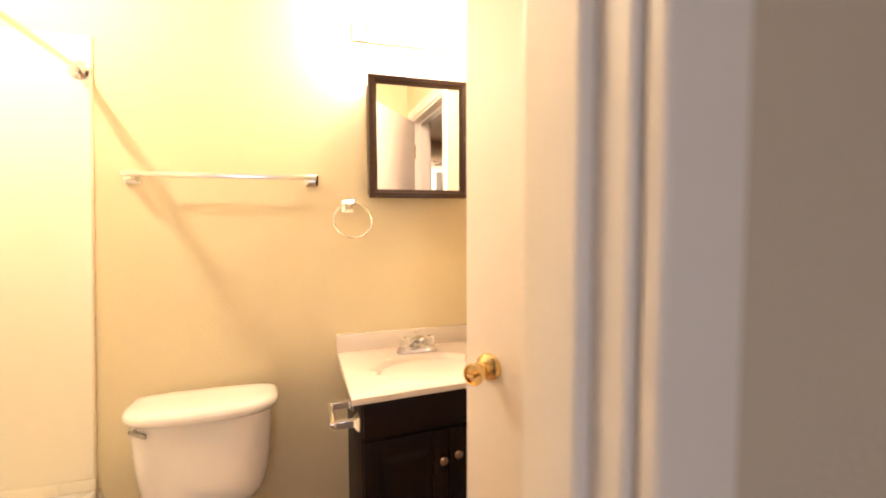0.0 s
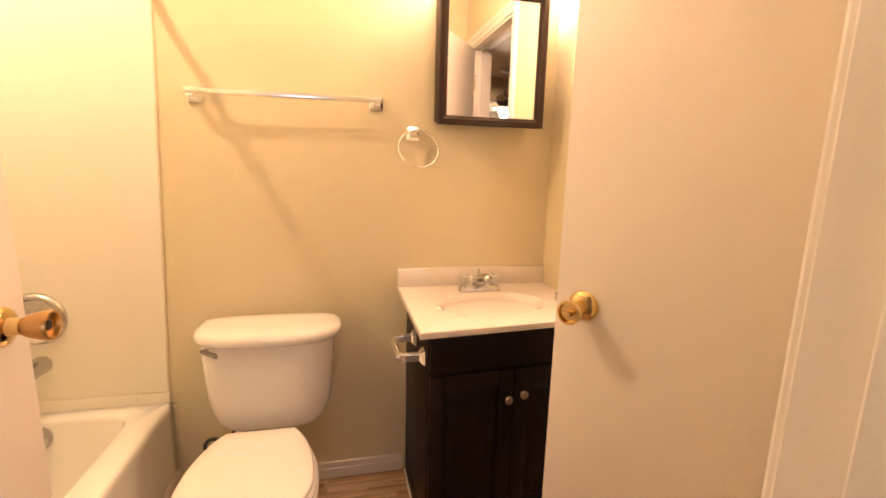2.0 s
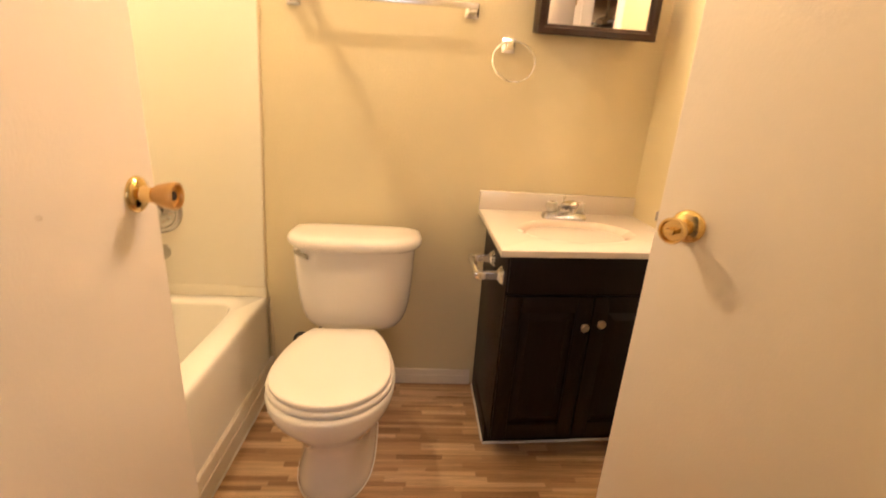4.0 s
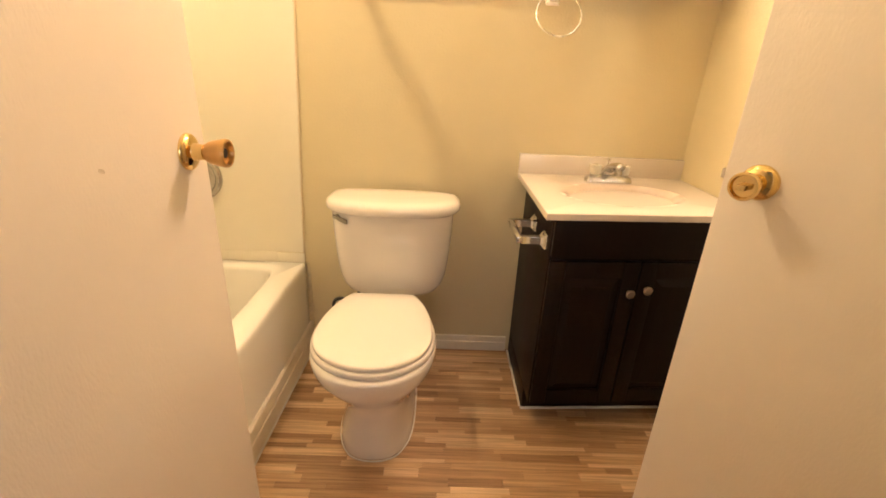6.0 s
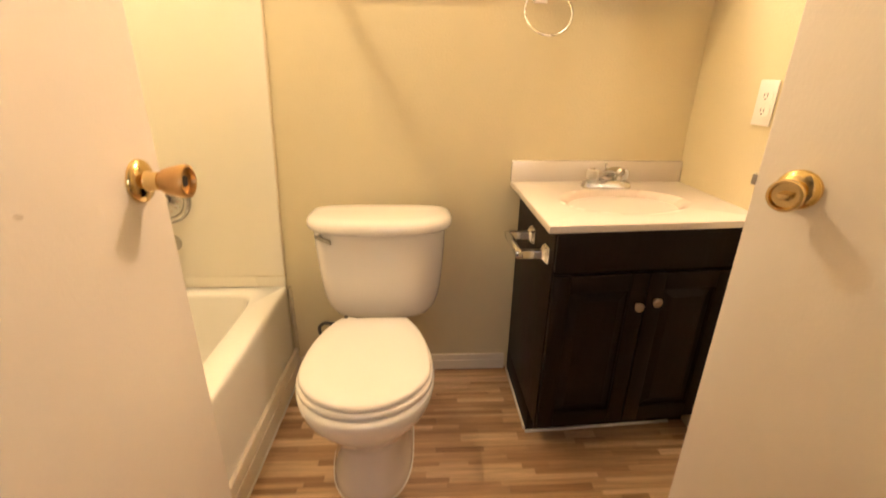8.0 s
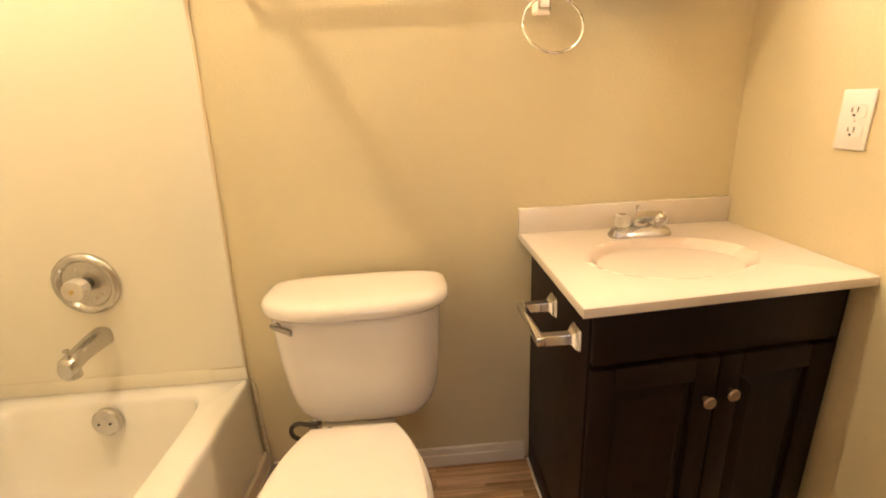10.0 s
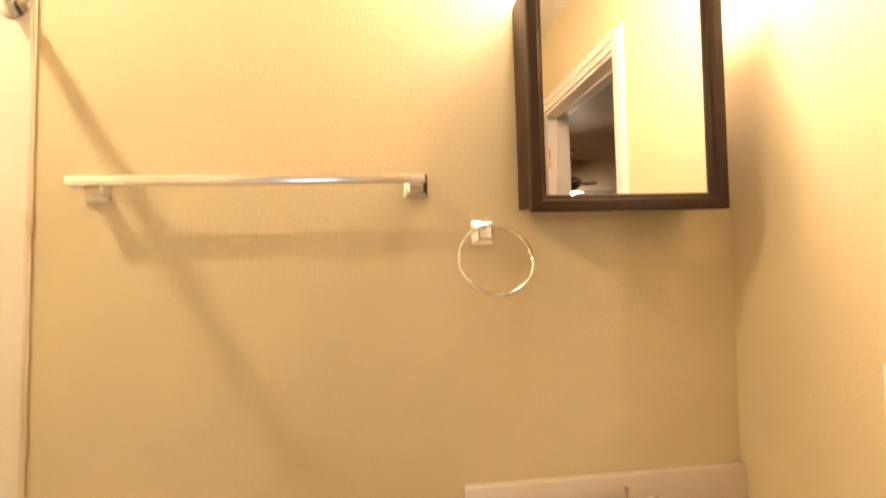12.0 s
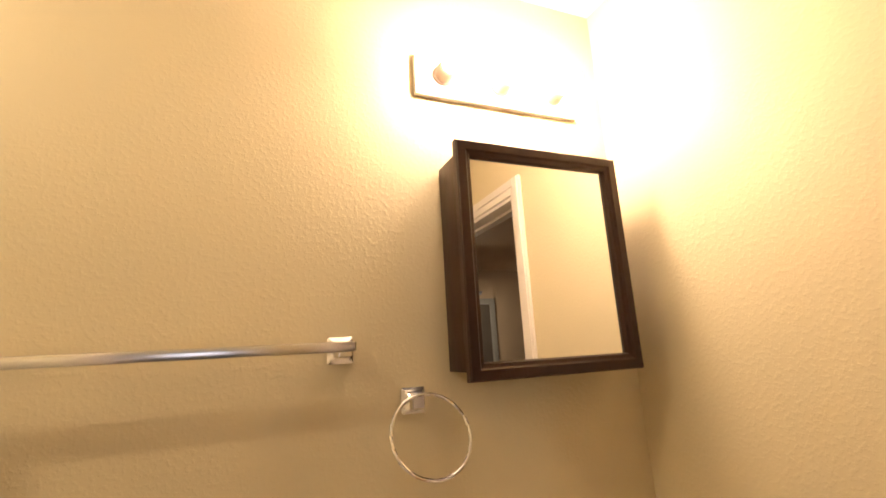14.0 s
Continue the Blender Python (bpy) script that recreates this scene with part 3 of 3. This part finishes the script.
part("tank_lid", loft(bmesh.new(), [tank_ring(*row, 0.70, 0.80) for row in lid_rows]), PORCELAIN, toilet, angle=70)
lever = part("flush_lever", lathe(bmesh.new(), [(0.011, 0.0), (0.011, 0.006), (0.007, 0.012), (0.0005, 0.013)], toward((TX - 0.183, -0.2310, 0.688), (-0.35, -1, 0)), 20), DARK_CHROME, toilet, "chrome flush lever")
bm = loft(bmesh.new(), [[(TX - 0.200 + d, -0.248 - d * 0.20, 0.694 - d * 0.34 + w) if k == 0 else (TX - 0.200 + d, -0.240 - d * 0.20, 0.694 - d * 0.34 + w) for k, w in ((0, -h), (0, h), (1, h), (1, -h))] for d, h in ((0.0, 0.006), (0.012, 0.007), (0.035, 0.009), (0.050, 0.0095), (0.054, 0.007))])
bmesh.ops.bevel(bm, geom=bm.edges[:], offset=0.0018, segments=2, affect="EDGES", clamp_overlap=True)
part("lever_arm", bm, DARK_CHROME, lever)

BX = TX - 0.017


def bowl_ring(hw, back, front, z, p=2.2, mid=-0.53):
    return superellipse(BX, mid, hw * 1.025, back - mid, z, 56, p, mid - front)


part("bowl", loft(bmesh.new(), [bowl_ring(0.124, -0.10, -0.648, 0.0, 2.6, -0.42), bowl_ring(0.126, -0.10, -0.656, 0.012, 2.6, -0.42), bowl_ring(0.121, -0.10, -0.652, 0.04, 2.5, -0.42), bowl_ring(0.110, -0.10, -0.640, 0.10, 2.4, -0.43), bowl_ring(0.106, -0.10, -0.640, 0.17, 2.3, -0.45), bowl_ring(0.119, -0.10, -0.654, 0.205, 2.2, -0.47), bowl_ring(0.139, -0.11, -0.682, 0.245, 2.2, -0.48), bowl_ring(0.163, -0.13, -0.714, 0.285, 2.2, -0.50), bowl_ring(0.180, -0.20, -0.739, 0.322, 2.2), bowl_ring(0.188, -0.24, -0.750, 0.352, 2.2), bowl_ring(0.190, -0.24, -0.753, 0.376, 2.2), bowl_ring(0.184, -0.245, -0.748, 0.386, 2.2)]), PORCELAIN, toilet, angle=70)
part("tank_deck", loft(bmesh.new(), [superellipse(BX, -0.20, 0.085, 0.15, 0.29, 40, 4), superellipse(BX, -0.20, 0.098, 0.165, 0.335, 40, 4), superellipse(BX, -0.20, 0.100, 0.168, 0.372, 40, 4), superellipse(BX, -0.20, 0.094, 0.162, 0.3755, 40, 4)]), PORCELAIN, toilet, angle=60)


def lid_outline():
    """Round in front, a long taper behind, cut off by a straight back edge."""
    pts = [(0.180 * math.sqrt(1 - (0.804 * v / 12) ** 2), -0.560 + 0.266 * v / 12) for v in range(13)]
    pts += [(0.107 - 0.214 * k / 8, -0.294) for k in range(1, 8)]
    pts += [(-x, y) for x, y in pts[12::-1]]
    return pts + [(0.180 * math.cos(math.pi + math.pi * k / 32), -0.560 + 0.174 * math.sin(math.pi + math.pi * k / 32)) for k in range(1, 32)]


def lid_ring(k, z):
    return [(BX + x * 1.025 * k, -0.52 + (y + 0.52) * k, z) for x, y in lid_outline()]


part("seat", loft(bmesh.new(), [lid_ring(1.0, 0.3875), lid_ring(1.022, 0.390), lid_ring(1.026, 0.398), lid_ring(1.022, 0.406), lid_ring(1.0, 0.4085)]), SEAT_PLASTIC, toilet, angle=60)
part("seat_lid", loft(bmesh.new(), [lid_ring(0.96, 0.4095), lid_ring(0.985, 0.411), lid_ring(0.992, 0.417), lid_ring(0.985, 0.424), lid_ring(0.955, 0.4275), lid_ring(0.7, 0.430), lid_ring(0.3, 0.4315)]), SEAT_PLASTIC, toilet, angle=60)
for sx in (-1, 1):
    part("seat_hinge", lathe(bmesh.new(), [(0.0005, -0.022), (0.009, -0.022), (0.010, 0), (0.009, 0.022), (0.0005, 0.022)], toward((BX + sx * 0.075, -0.272, 0.388), (1, 0, 0)), 18), SEAT_PLASTIC, toilet)
    part("bolt_cap", lathe(bmesh.new(), [(0.014, 0.0), (0.013, 0.010), (0.006, 0.017), (0.0005, 0.018)], Matrix.Translation((BX + sx * 0.118, -0.33, 0.004)), 18), PORCELAIN, toilet)
    part("tank_bolt", lathe(bmesh.new(), [(0.010, 0.0), (0.010, 0.012), (0.0005, 0.012)], Matrix.Translation((BX + 0.012 + sx * 0.085, -0.255, 0.374)), 12), DARK, toilet)

part("caulk_bead", tube(bmesh.new(), [(p[0], p[1], 0.002 + 0.001 * math.sin(i * 1.3)) for i, p in enumerate(superellipse(BX, -0.42, 0.1295, 0.32, 0.0, 56, 2.6, 0.234))], 0.0026, 8, True), CAULK, toilet, "thin white caulk bead")

supply = thing("supply_valve", "dark braided water supply hose and stop valve", "supply valve", (-1.31, -0.004, 0.2))
part("stop_valve", lathe(bmesh.new(), [(0.024, 0.0), (0.022, 0.004), (0.009, 0.008), (0.009, 0.045), (0.014, 0.048), (0.014, 0.075), (0.0005, 0.078)], toward((-1.31, -0.0005, 0.20), (0, -1, 0)), 20), DULL_CHROME, supply)
part("hose", tube(bmesh.new(), [(-1.312, -0.066, 0.203)] + [(-1.322 - 0.040 * math.sin(radians(a)), -0.068 - 0.00016 * a, 0.246 - 0.041 * math.cos(radians(a))) for a in range(15, 196, 15)] + [(-1.285, -0.108, 0.290), (-1.262, -0.118, 0.302), (-1.246, -0.126, 0.33), (-1.24, -0.13, 0.402)], 0.0070, 12), RUBBER, supply)

# ---- vanity ----
VX0, VX1, VF, VT = -0.596, -0.024, -0.470, 0.802
vanity = thing("vanity_cabinet", "espresso-stained two-door vanity cabinet with satin knobs", "vanity cabinet", (-0.32, -0.25, 0))
TOE, TOE_Y = 0.098, -0.385
part("body", boxes((VX0, VX1, VF, -0.014, TOE, VT), (VX0, -0.003, TOE_Y, -0.014, 0.001, TOE), bevel=0.002), ESPRESSO, vanity)
part("filler_strip", boxes((VX1, -0.002, VF, VF + 0.02, TOE, VT), bevel=0.001), ESPRESSO, vanity)
part("false_drawer", boxes((VX0 + 0.004, VX1 - 0.004, VF - 0.019, VF - 0.0005, 0.668, 0.796), bevel=0.004), ESPRESSO, vanity)


def raised_panel_door(x0, x1, z0, z1, y):
    """Stiles and rails round a recessed bed, with a raised field in it."""
    d = part("cabinet_door", boxes((x0, x0 + 0.052, y - 0.019, y, z0, z1), (x1 - 0.052, x1, y - 0.019, y, z0, z1), (x0 + 0.052, x1 - 0.052, y - 0.019, y, z0, z0 + 0.055), (x0 + 0.052, x1 - 0.052, y - 0.019, y, z1 - 0.055, z1), bevel=0.003), ESPRESSO, vanity)
    a, b, c, e = x0 + 0.052, x1 - 0.052, z0 + 0.055, z1 - 0.055
    rings = [[(a + k, y + o, c + k), (b - k, y + o, c + k), (b - k, y + o, e - k), (a + k, y + o, e - k)] for k, o in ((0.0, -0.008), (0.006, -0.008), (0.028, -0.0165), (0.03, -0.0172))]
    part("raised_panel", loft(bmesh.new(), rings, False, True), ESPRESSO, d, smooth=False)
    return d


for x0, x1, kx, kz in ((VX0 + 0.004, -0.3025, -0.325, 0.554), (-0.2985, VX1 - 0.004, -0.270, 0.566)):
    d = raised_panel_door(x0, x1, 0.112, 0.656, VF - 0.0005)
    part("knob", lathe(bmesh.new(), [(0.007, 0.0), (0.006, 0.010), (0.008, 0.012), (0.0140, 0.015), (0.0150, 0.019), (0.012, 0.023), (0.0005, 0.0245)], toward((kx, VF - 0.0195, kz), (0, -1, 0)), 24), SATIN, d, "satin nickel knob")
bm = bmesh.new()
tube(bm, [(VX0 - 0.003, -0.016 - 0.04 * i, 0.003 + 0.0014 * math.sin(i * 1.9)) for i in range(10)] , 0.0048, 8)
tube(bm, [(VX0 - 0.003 + 0.06 * i, TOE_Y - 0.004 + 0.001 * math.sin(i * 2.1), 0.004) for i in range(10)], 0.0052, 8)
part("caulk_bead", bm, CAULK, vanity, "white caulk bead along the base")

CT = 0.823
top = thing("sink_countertop", "cream cultured marble vanity top with an integral oval basin", "vanity top", (-0.318, -0.27, VT))
oval = superellipse(-0.328, -0.292, 0.190, 0.140, CT, 80, 2.0)


def oval_at(k, z):
    return [(-0.328 + (p[0] + 0.328) * k, -0.292 + (p[1] + 0.292) * k, z) for p in oval]


def edge_at(inset, z):
    return rect_ring(-0.633 + inset, -0.0015, -0.528 + inset, -0.0015, z, [(-0.31825 + math.cos(2 * math.pi * i / 80), -0.27425 + math.sin(2 * math.pi * i / 80), 0) for i in range(80)])


part("slab", loft(bmesh.new(), [edge_at(0.0, VT + 0.0005), edge_at(0.0, CT - 0.005), edge_at(0.0015, CT - 0.0015), edge_at(0.005, CT), oval_at(1.10, CT)], True, False), MARBLE, top)
bowl = part("basin", loft(bmesh.new(), [oval_at(1.10, CT), oval_at(1.06, CT - 0.0008), oval_at(1.02, CT - 0.003), oval_at(0.98, CT - 0.007), oval_at(0.94, CT - 0.015), oval_at(0.87, CT - 0.035), oval_at(0.76, CT - 0.075), oval_at(0.56, CT - 0.11), oval_at(0.3, CT - 0.128), oval_at(0.12, CT - 0.132)], False, True), BASIN, top, "peach-tinted oval basin", angle=80)
part("drain", lathe(bmesh.new(), [(0.024, 0.0), (0.024, 0.003), (0.018, 0.004), (0.015, 0.001), (0.0005, 0.001)], Matrix.Translation((-0.328, -0.292, CT - 0.131)), 28), DULL_CHROME, bowl, "chrome basin drain")
part("overflow_hole", lathe(bmesh.new(), [(0.011, 0.0), (0.011, 0.0015), (0.0005, 0.0016)], toward((-0.328, -0.405, CT - 0.050), (0, 0.9, 0.5)), 18), DARK, bowl)
part("backsplash", boxes((-0.635, -0.0015, -0.021, -0.0008, CT - 0.002, 0.897), bevel=0.003), MARBLE, top)

faucet = thing("faucet", "chrome centerset faucet with clear acrylic handles", "faucet", (-0.318, -0.105, CT))
base_rings = [superellipse(-0.318, -0.105, a, b, z, 48, 4) for a, b, z in ((0.085, 0.028, CT + 0.0005), (0.085, 0.028, CT + 0.006), (0.079, 0.024, CT + 0.019), (0.050, 0.019, CT + 0.026))]
part("base", loft(bmesh.new(), base_rings), DULL_CHROME, faucet)
rings = []
for y, z, a, b in ((-0.094, CT + 0.016, 0.034, 0.022), (-0.100, CT + 0.036, 0.028, 0.020), (-0.118, CT + 0.054, 0.023, 0.017), (-0.148, CT + 0.066, 0.019, 0.014), (-0.182, CT + 0.073, 0.0175, 0.0135), (-0.206, CT + 0.073, 0.0155, 0.012), (-0.213, CT + 0.072, 0.009, 0.007)):
    rings.append([(-0.318 + a * math.cos(t), y + (b if z < CT + 0.05 else 0) * math.sin(t), z + (0 if z < CT + 0.045 else b * math.sin(t))) for t in [2 * math.pi * k / 24 for k in range(24)]])
part("spout", loft(bmesh.new(), rings), DULL_CHROME, faucet)
part("aerator", lathe(bmesh.new(), [(0.0095, 0.0), (0.0105, -0.016), (0.0075, -0.018), (0.0005, -0.016)], Matrix.Translation((-0.318, -0.196, CT + 0.063)), 20), DULL_CHROME, faucet)
for sx in (-1, 1):
    hm2 = Matrix.Translation((-0.318 + sx * 0.052, -0.105, CT + 0.02))
    h = part("handle", lathe(bmesh.new(), [(0.012, 0.006), (0.021, 0.012), (0.0225, 0.026), (0.020, 0.040), (0.0005, 0.043)], hm2, 10), ACRYLIC, faucet, "clear acrylic handle", angle=10)
    part("collar", lathe(bmesh.new(), [(0.017, 0.0), (0.016, 0.006), (0.009, 0.010), (0.004, 0.018), (0.0005, 0.018)], hm2, 20), DULL_CHROME, h)
    part("cap", lathe(bmesh.new(), [(0.009, 0.042), (0.008, 0.0445), (0.0005, 0.045)], hm2, 16), DULL_CHROME, h)
part("lift_rod", lathe(bmesh.new(), [(0.0025, 0.0), (0.0025, 0.05), (0.005, 0.053), (0.005, 0.060), (0.0005, 0.062)], Matrix.Translation((-0.318, -0.083, CT + 0.02)), 12), DULL_CHROME, faucet)


# the vanity stands a little askew: its front runs back towards the side wall
for piece in (*vanity.children_recursive, *top.children_recursive):
    for v in piece.data.vertices:
        v.co.y += 0.080 * (v.co.x + 0.635) * (v.co.y / -0.547)
    piece.data.update()


# ---- wall fittings ----
def square_post(parent, at, axis, reach, name="post"):
    """A stepped square wall plate with a tapering square post, along axis."""
    m = toward(at, axis)
    rings = [[m @ Vector((x * h, y * h, z)) for x, y in ((-1, -1), (1, -1), (1, 1), (-1, 1))] for h, z in ((0.0245, 0.0), (0.0245, 0.005), (0.021, 0.008), (0.021, 0.012), (0.0135, 0.017), (0.0115, 0.022), (0.0115, reach))]
    bm = loft(bmesh.new(), rings)
    bmesh.ops.bevel(bm, geom=bm.edges[:], offset=0.0014, segments=2, affect="EDGES", clamp_overlap=True)
    return part(name, bm, CHROME, parent)


towel_bar = thing("towel_bar", "chrome square towel bar above the toilet", "towel bar", (-1.02, -0.001, 1.526))
for x in (-1.333, -0.718):
    square_post(towel_bar, (x, -0.0006, 1.526), (0, -1, 0), 0.060)
part("bar", boxes((-1.349, -0.702, -0.073, -0.057, 1.5225, 1.5405), bevel=0.002), SOFT_CHROME, towel_bar)
part("open_end", boxes((-0.7025, -0.7010, -0.0712, -0.0588, 1.5245, 1.5385)), DARK, towel_bar, "dark inset on the right end of the bar", smooth=False)

ring = thing("towel_ring", "chrome towel ring on a square plate", "towel ring", (-0.578, -0.001, 1.424))
square_post(ring, (-0.578, -0.0006, 1.424), (0, -1, 0), 0.036)
part("ring", tube(bmesh.new(), [(-0.566 + 0.075 * math.sin(2 * math.pi * i / 56), -0.066 + 0.032 * math.cos(2 * math.pi * i / 56), 1.368 + 0.068 * math.cos(2 * math.pi * i / 56)) for i in range(56)], 0.0036, 10, True), CHROME, ring)
part("pivot_hole", boxes((-0.5665, -0.5645, -0.0330, -0.0190, 1.4175, 1.4305)), DARK, ring, "dark pivot slot", smooth=False)

holder = thing("toilet_paper_holder", "empty chrome toilet paper holder on the vanity side", "paper holder", (VX0, -0.33, 0.70))
for y in (-0.252, -0.415):
    square_post(holder, (VX0 - 0.0006, y, 0.70), (-1, 0, 0), 0.082)
part("roller_bar", boxes((VX0 - 0.096, VX0 - 0.076, -0.428, -0.239, 0.690, 0.710), bevel=0.003), CHROME, holder)

outlet = thing("wall_outlet", "cream duplex outlet on the wall above the vanity", "outlet", (0, -0.349, 1.122))
plate = part("cover_plate", boxes((-0.006, -0.0006, -0.385, -0.313, 1.062, 1.184), bevel=0.0025), PLATE_PLASTIC, outlet)
for z in (1.102, 1.142):
    r = part("receptacle", loft(bmesh.new(), [[(x, p[0] - 0.358, p[1] + z) for p in [(q[0], q[1]) for q in superellipse(0, 0, 0.0165, 0.0145, 0, 28, 3.4)]] for x in (-0.0058, -0.0075)]), PLATE_PLASTIC, outlet)
    for dy, h in ((-0.0065, 0.0045), (0.0065, 0.0035)):
        part("slot", boxes((-0.0082, -0.0074, -0.349 + dy - 0.0011, -0.349 + dy + 0.0011, z + 0.001 - h, z + 0.003 + h)), DARK, r)
    part("ground_hole", lathe(bmesh.new(), [(0.0028, 0.0), (0.0028, 0.0007), (0.0005, 0.0008)], toward((-0.0074, -0.349, z - 0.0085), (-1, 0, 0)), 12), DARK, r)
part("screw", lathe(bmesh.new(), [(0.0035, 0.0), (0.003, 0.0014), (0.0005, 0.0015)], toward((-0.006, -0.349, 1.122), (-1, 0, 0)), 12), PLATE_PLASTIC, outlet)

# medicine cabinet
MX0, MX1, MZ0, MZ1, MF = -0.506, -0.098, 1.456, 1.932, -0.122
cabinet = thing("medicine_cabinet", "dark walnut framed mirror medicine cabinet", "medicine cabinet", (-0.30, -0.001, 1.46))
part("body", boxes((MX0 + 0.009, MX1 - 0.009, -0.102, -0.0008, MZ0 + 0.016, MZ1 - 0.020), bevel=0.002), CABINET, cabinet)
rings = []
for k, y in ((0.0, -0.1035), (0.0, MF + 0.004), (0.003, MF), (0.020, MF), (0.024, MF + 0.004), (0.031, MF + 0.006), (0.034, MF + 0.0155), (0.034, -0.1035)):
    rings.append([(MX0 + k, y, MZ0 + k), (MX1 - k, y, MZ0 + k), (MX1 - k, y, MZ1 - k), (MX0 + k, y, MZ1 - k)])
cdoor = part("cabinet_door", loft(bmesh.new(), rings, False, False), CABINET, cabinet, "dark moulded door frame", smooth=False)
part("mirror", boxes((MX0 + 0.033, MX1 - 0.033, MF + 0.0158, -0.1036, MZ0 + 0.033, MZ1 - 0.033)), MIRROR, cdoor, "clear mirror glass", smooth=False)
for z in (MZ0 + 0.09, MZ1 - 0.09):
    part("hinge", boxes((MX0 + 0.0065, MX0 + 0.009, -0.1034, -0.085, z - 0.022, z + 0.022), bevel=0.0008), DARK, cabinet)

# light bar
light = thing("vanity_light", "cream three-bulb light bar, lit, above the mirror", "light fixture", (-0.325, -0.001, 2.14))
bm = bmesh.new()
box(bm, -0.548, -0.101, -0.015, -0.0008, 2.090, 2.192, bevel=0.003)
part("back_plate", bm, FIXTURE_PAINT, light)
for x in (-0.478, -0.325, -0.172):
    lm = toward((x, -0.015, 2.146), (0, -1, 0))
    sk = part("socket", lathe(bmesh.new(), [(0.026, -0.001), (0.026, 0.004), (0.0225, 0.007), (0.0220, 0.036), (0.0180, 0.043), (0.0005, 0.043)], lm, 24), SOCKET, light)
    part("bulb", lathe(bmesh.new(), [(0.0125, 0.043), (0.0135, 0.052), (0.018, 0.060), (0.0235, 0.072), (0.0250, 0.083), (0.0225, 0.094), (0.0150, 0.103), (0.0070, 0.1065), (0.0005, 0.107)], lm, 24), BULB_GLASS, sk, "glowing warm globe bulb")

# ceiling dome over the tub
dome = thing("ceiling_light", "small bare-bulb ceiling light over the tub, lit", "ceiling light", (-1.762, -0.541, CEIL))
part("rim", lathe(bmesh.new(), [(0.060, -0.0005), (0.060, -0.010), (0.048, -0.014), (0.024, -0.006)], Matrix.Translation((-1.762, -0.541, CEIL)), 32), TRIM_PAINT, dome)
part("shade", lathe(bmesh.new(), [(0.018, -0.004), (0.019, -0.026), (0.013, -0.038), (0.0005, -0.042)], Matrix.Translation((-1.762, -0.541, CEIL)), 32), DOME_GLASS, dome)

# ceiling fan and window of the room next door
fan = thing("ceiling_fan", "grey ceiling fan with a lit globe in the next room", "ceiling fan", (1.08, -3.7, CEIL))
FM = Matrix.Translation((1.08, -3.7, CEIL))
part("motor", lathe(bmesh.new(), [(0.065, 0.0), (0.06, -0.03), (0.014, -0.045), (0.014, -0.27), (0.07, -0.29), (0.11, -0.315), (0.115, -0.37), (0.08, -0.40), (0.05, -0.41), (0.05, -0.445), (0.0005, -0.445)], FM, 32), DULL_CHROME, fan)
part("light_plate", lathe(bmesh.new(), [(0.05, -0.430), (0.135, -0.440), (0.138, -0.446), (0.05, -0.4455), (0.0005, -0.4455)], FM, 32), FAN_PAINT, fan)
part("globe", lathe(bmesh.new(), [(0.04, -0.446), (0.055, -0.47), (0.06, -0.50), (0.05, -0.53), (0.025, -0.547), (0.0005, -0.55)], FM, 24), ROOM_GLASS, fan)
for i in range(5):
    bm = loft(bmesh.new(), [[(r, -w, -0.362 - 0.010), (r, w, -0.362 + 0.012), (r, w, -0.356 + 0.012), (r, -w, -0.356 - 0.010)] for r, w in ((0.13, 0.03), (0.16, 0.036), (0.21, 0.042), (0.25, 0.040), (0.265, 0.03))])
    bm.transform(FM @ Matrix.Rotation(radians(72 * i + 20), 4, "Z"))
    blade = part("blade", bm, FAN_PAINT, fan)
    bm = box(bmesh.new(), 0.09, 0.20, -0.014, 0.014, -0.368, -0.358, 0.003)
    bm.transform(FM @ Matrix.Rotation(radians(72 * i + 20), 4, "Z"))
    part("bracket", bm, DULL_CHROME, blade)
bm = boxes((0.95, 1.02, -4.2, -4.18, 0.85, 2.09), (1.72, 1.79, -4.2, -4.18, 0.85, 2.09), (1.02, 1.72, -4.2, -4.18, 2.02, 2.09), (1.02, 1.72, -4.2, -4.18, 0.85, 0.92), (1.35, 1.39, -4.2, -4.185, 0.92, 2.02), bevel=0.003)
w2 = structure("window_2", bm, GREY_TRIM, "grey-framed dark window in the room next door", "window")
part("pane", boxes((1.02, 1.35, -4.2, -4.194, 0.92, 2.02)), NIGHT_GLASS, w2)
part("pane", boxes((1.39, 1.72, -4.2, -4.194, 0.92, 2.02)), NIGHT_GLASS, w2)

# ---- floor strips ----
unit = bpy.data.meshes.new("strip")
ubm = bmesh.new()
box(ubm, -0.5, 0.5, -0.5, 0.5, -1, 0)
ubm.to_mesh(unit)
ubm.free()
unit.materials.append(STRIP)
rnd = random.Random(11)
y = -0.002
while y > S_OUT + 0.004:
    seen = y > -1.0                      # narrow strips in the open floor, wide ones by the threshold
    y1 = max(y - rnd.choice((0.015, 0.019, 0.023, 0.024, 0.030, 0.034) if seen else (0.046, 0.055)), S_OUT)
    x = -1.50
    first = True
    while x < -0.002:
        ln = rnd.choice((0.10, 0.17, 0.22, 0.26, 0.36, 0.45) if seen else (0.5, 0.7)) * rnd.uniform(0.85, 1.15)
        if first:
            ln *= rnd.uniform(0.4, 1.0)
        first = False
        x1 = min(x + ln, 0.0)
        if 0.0 - x1 < 0.07:
            x1 = 0.0
        ob = new("strip", unit)
        ob.location = ((x + x1) / 2, (y + y1) / 2, 0.0)
        ob.scale = (x1 - x - 0.0005, y - y1 - 0.0005, 0.0025)
        ob.parent = floor
        x = x1
    y = y1
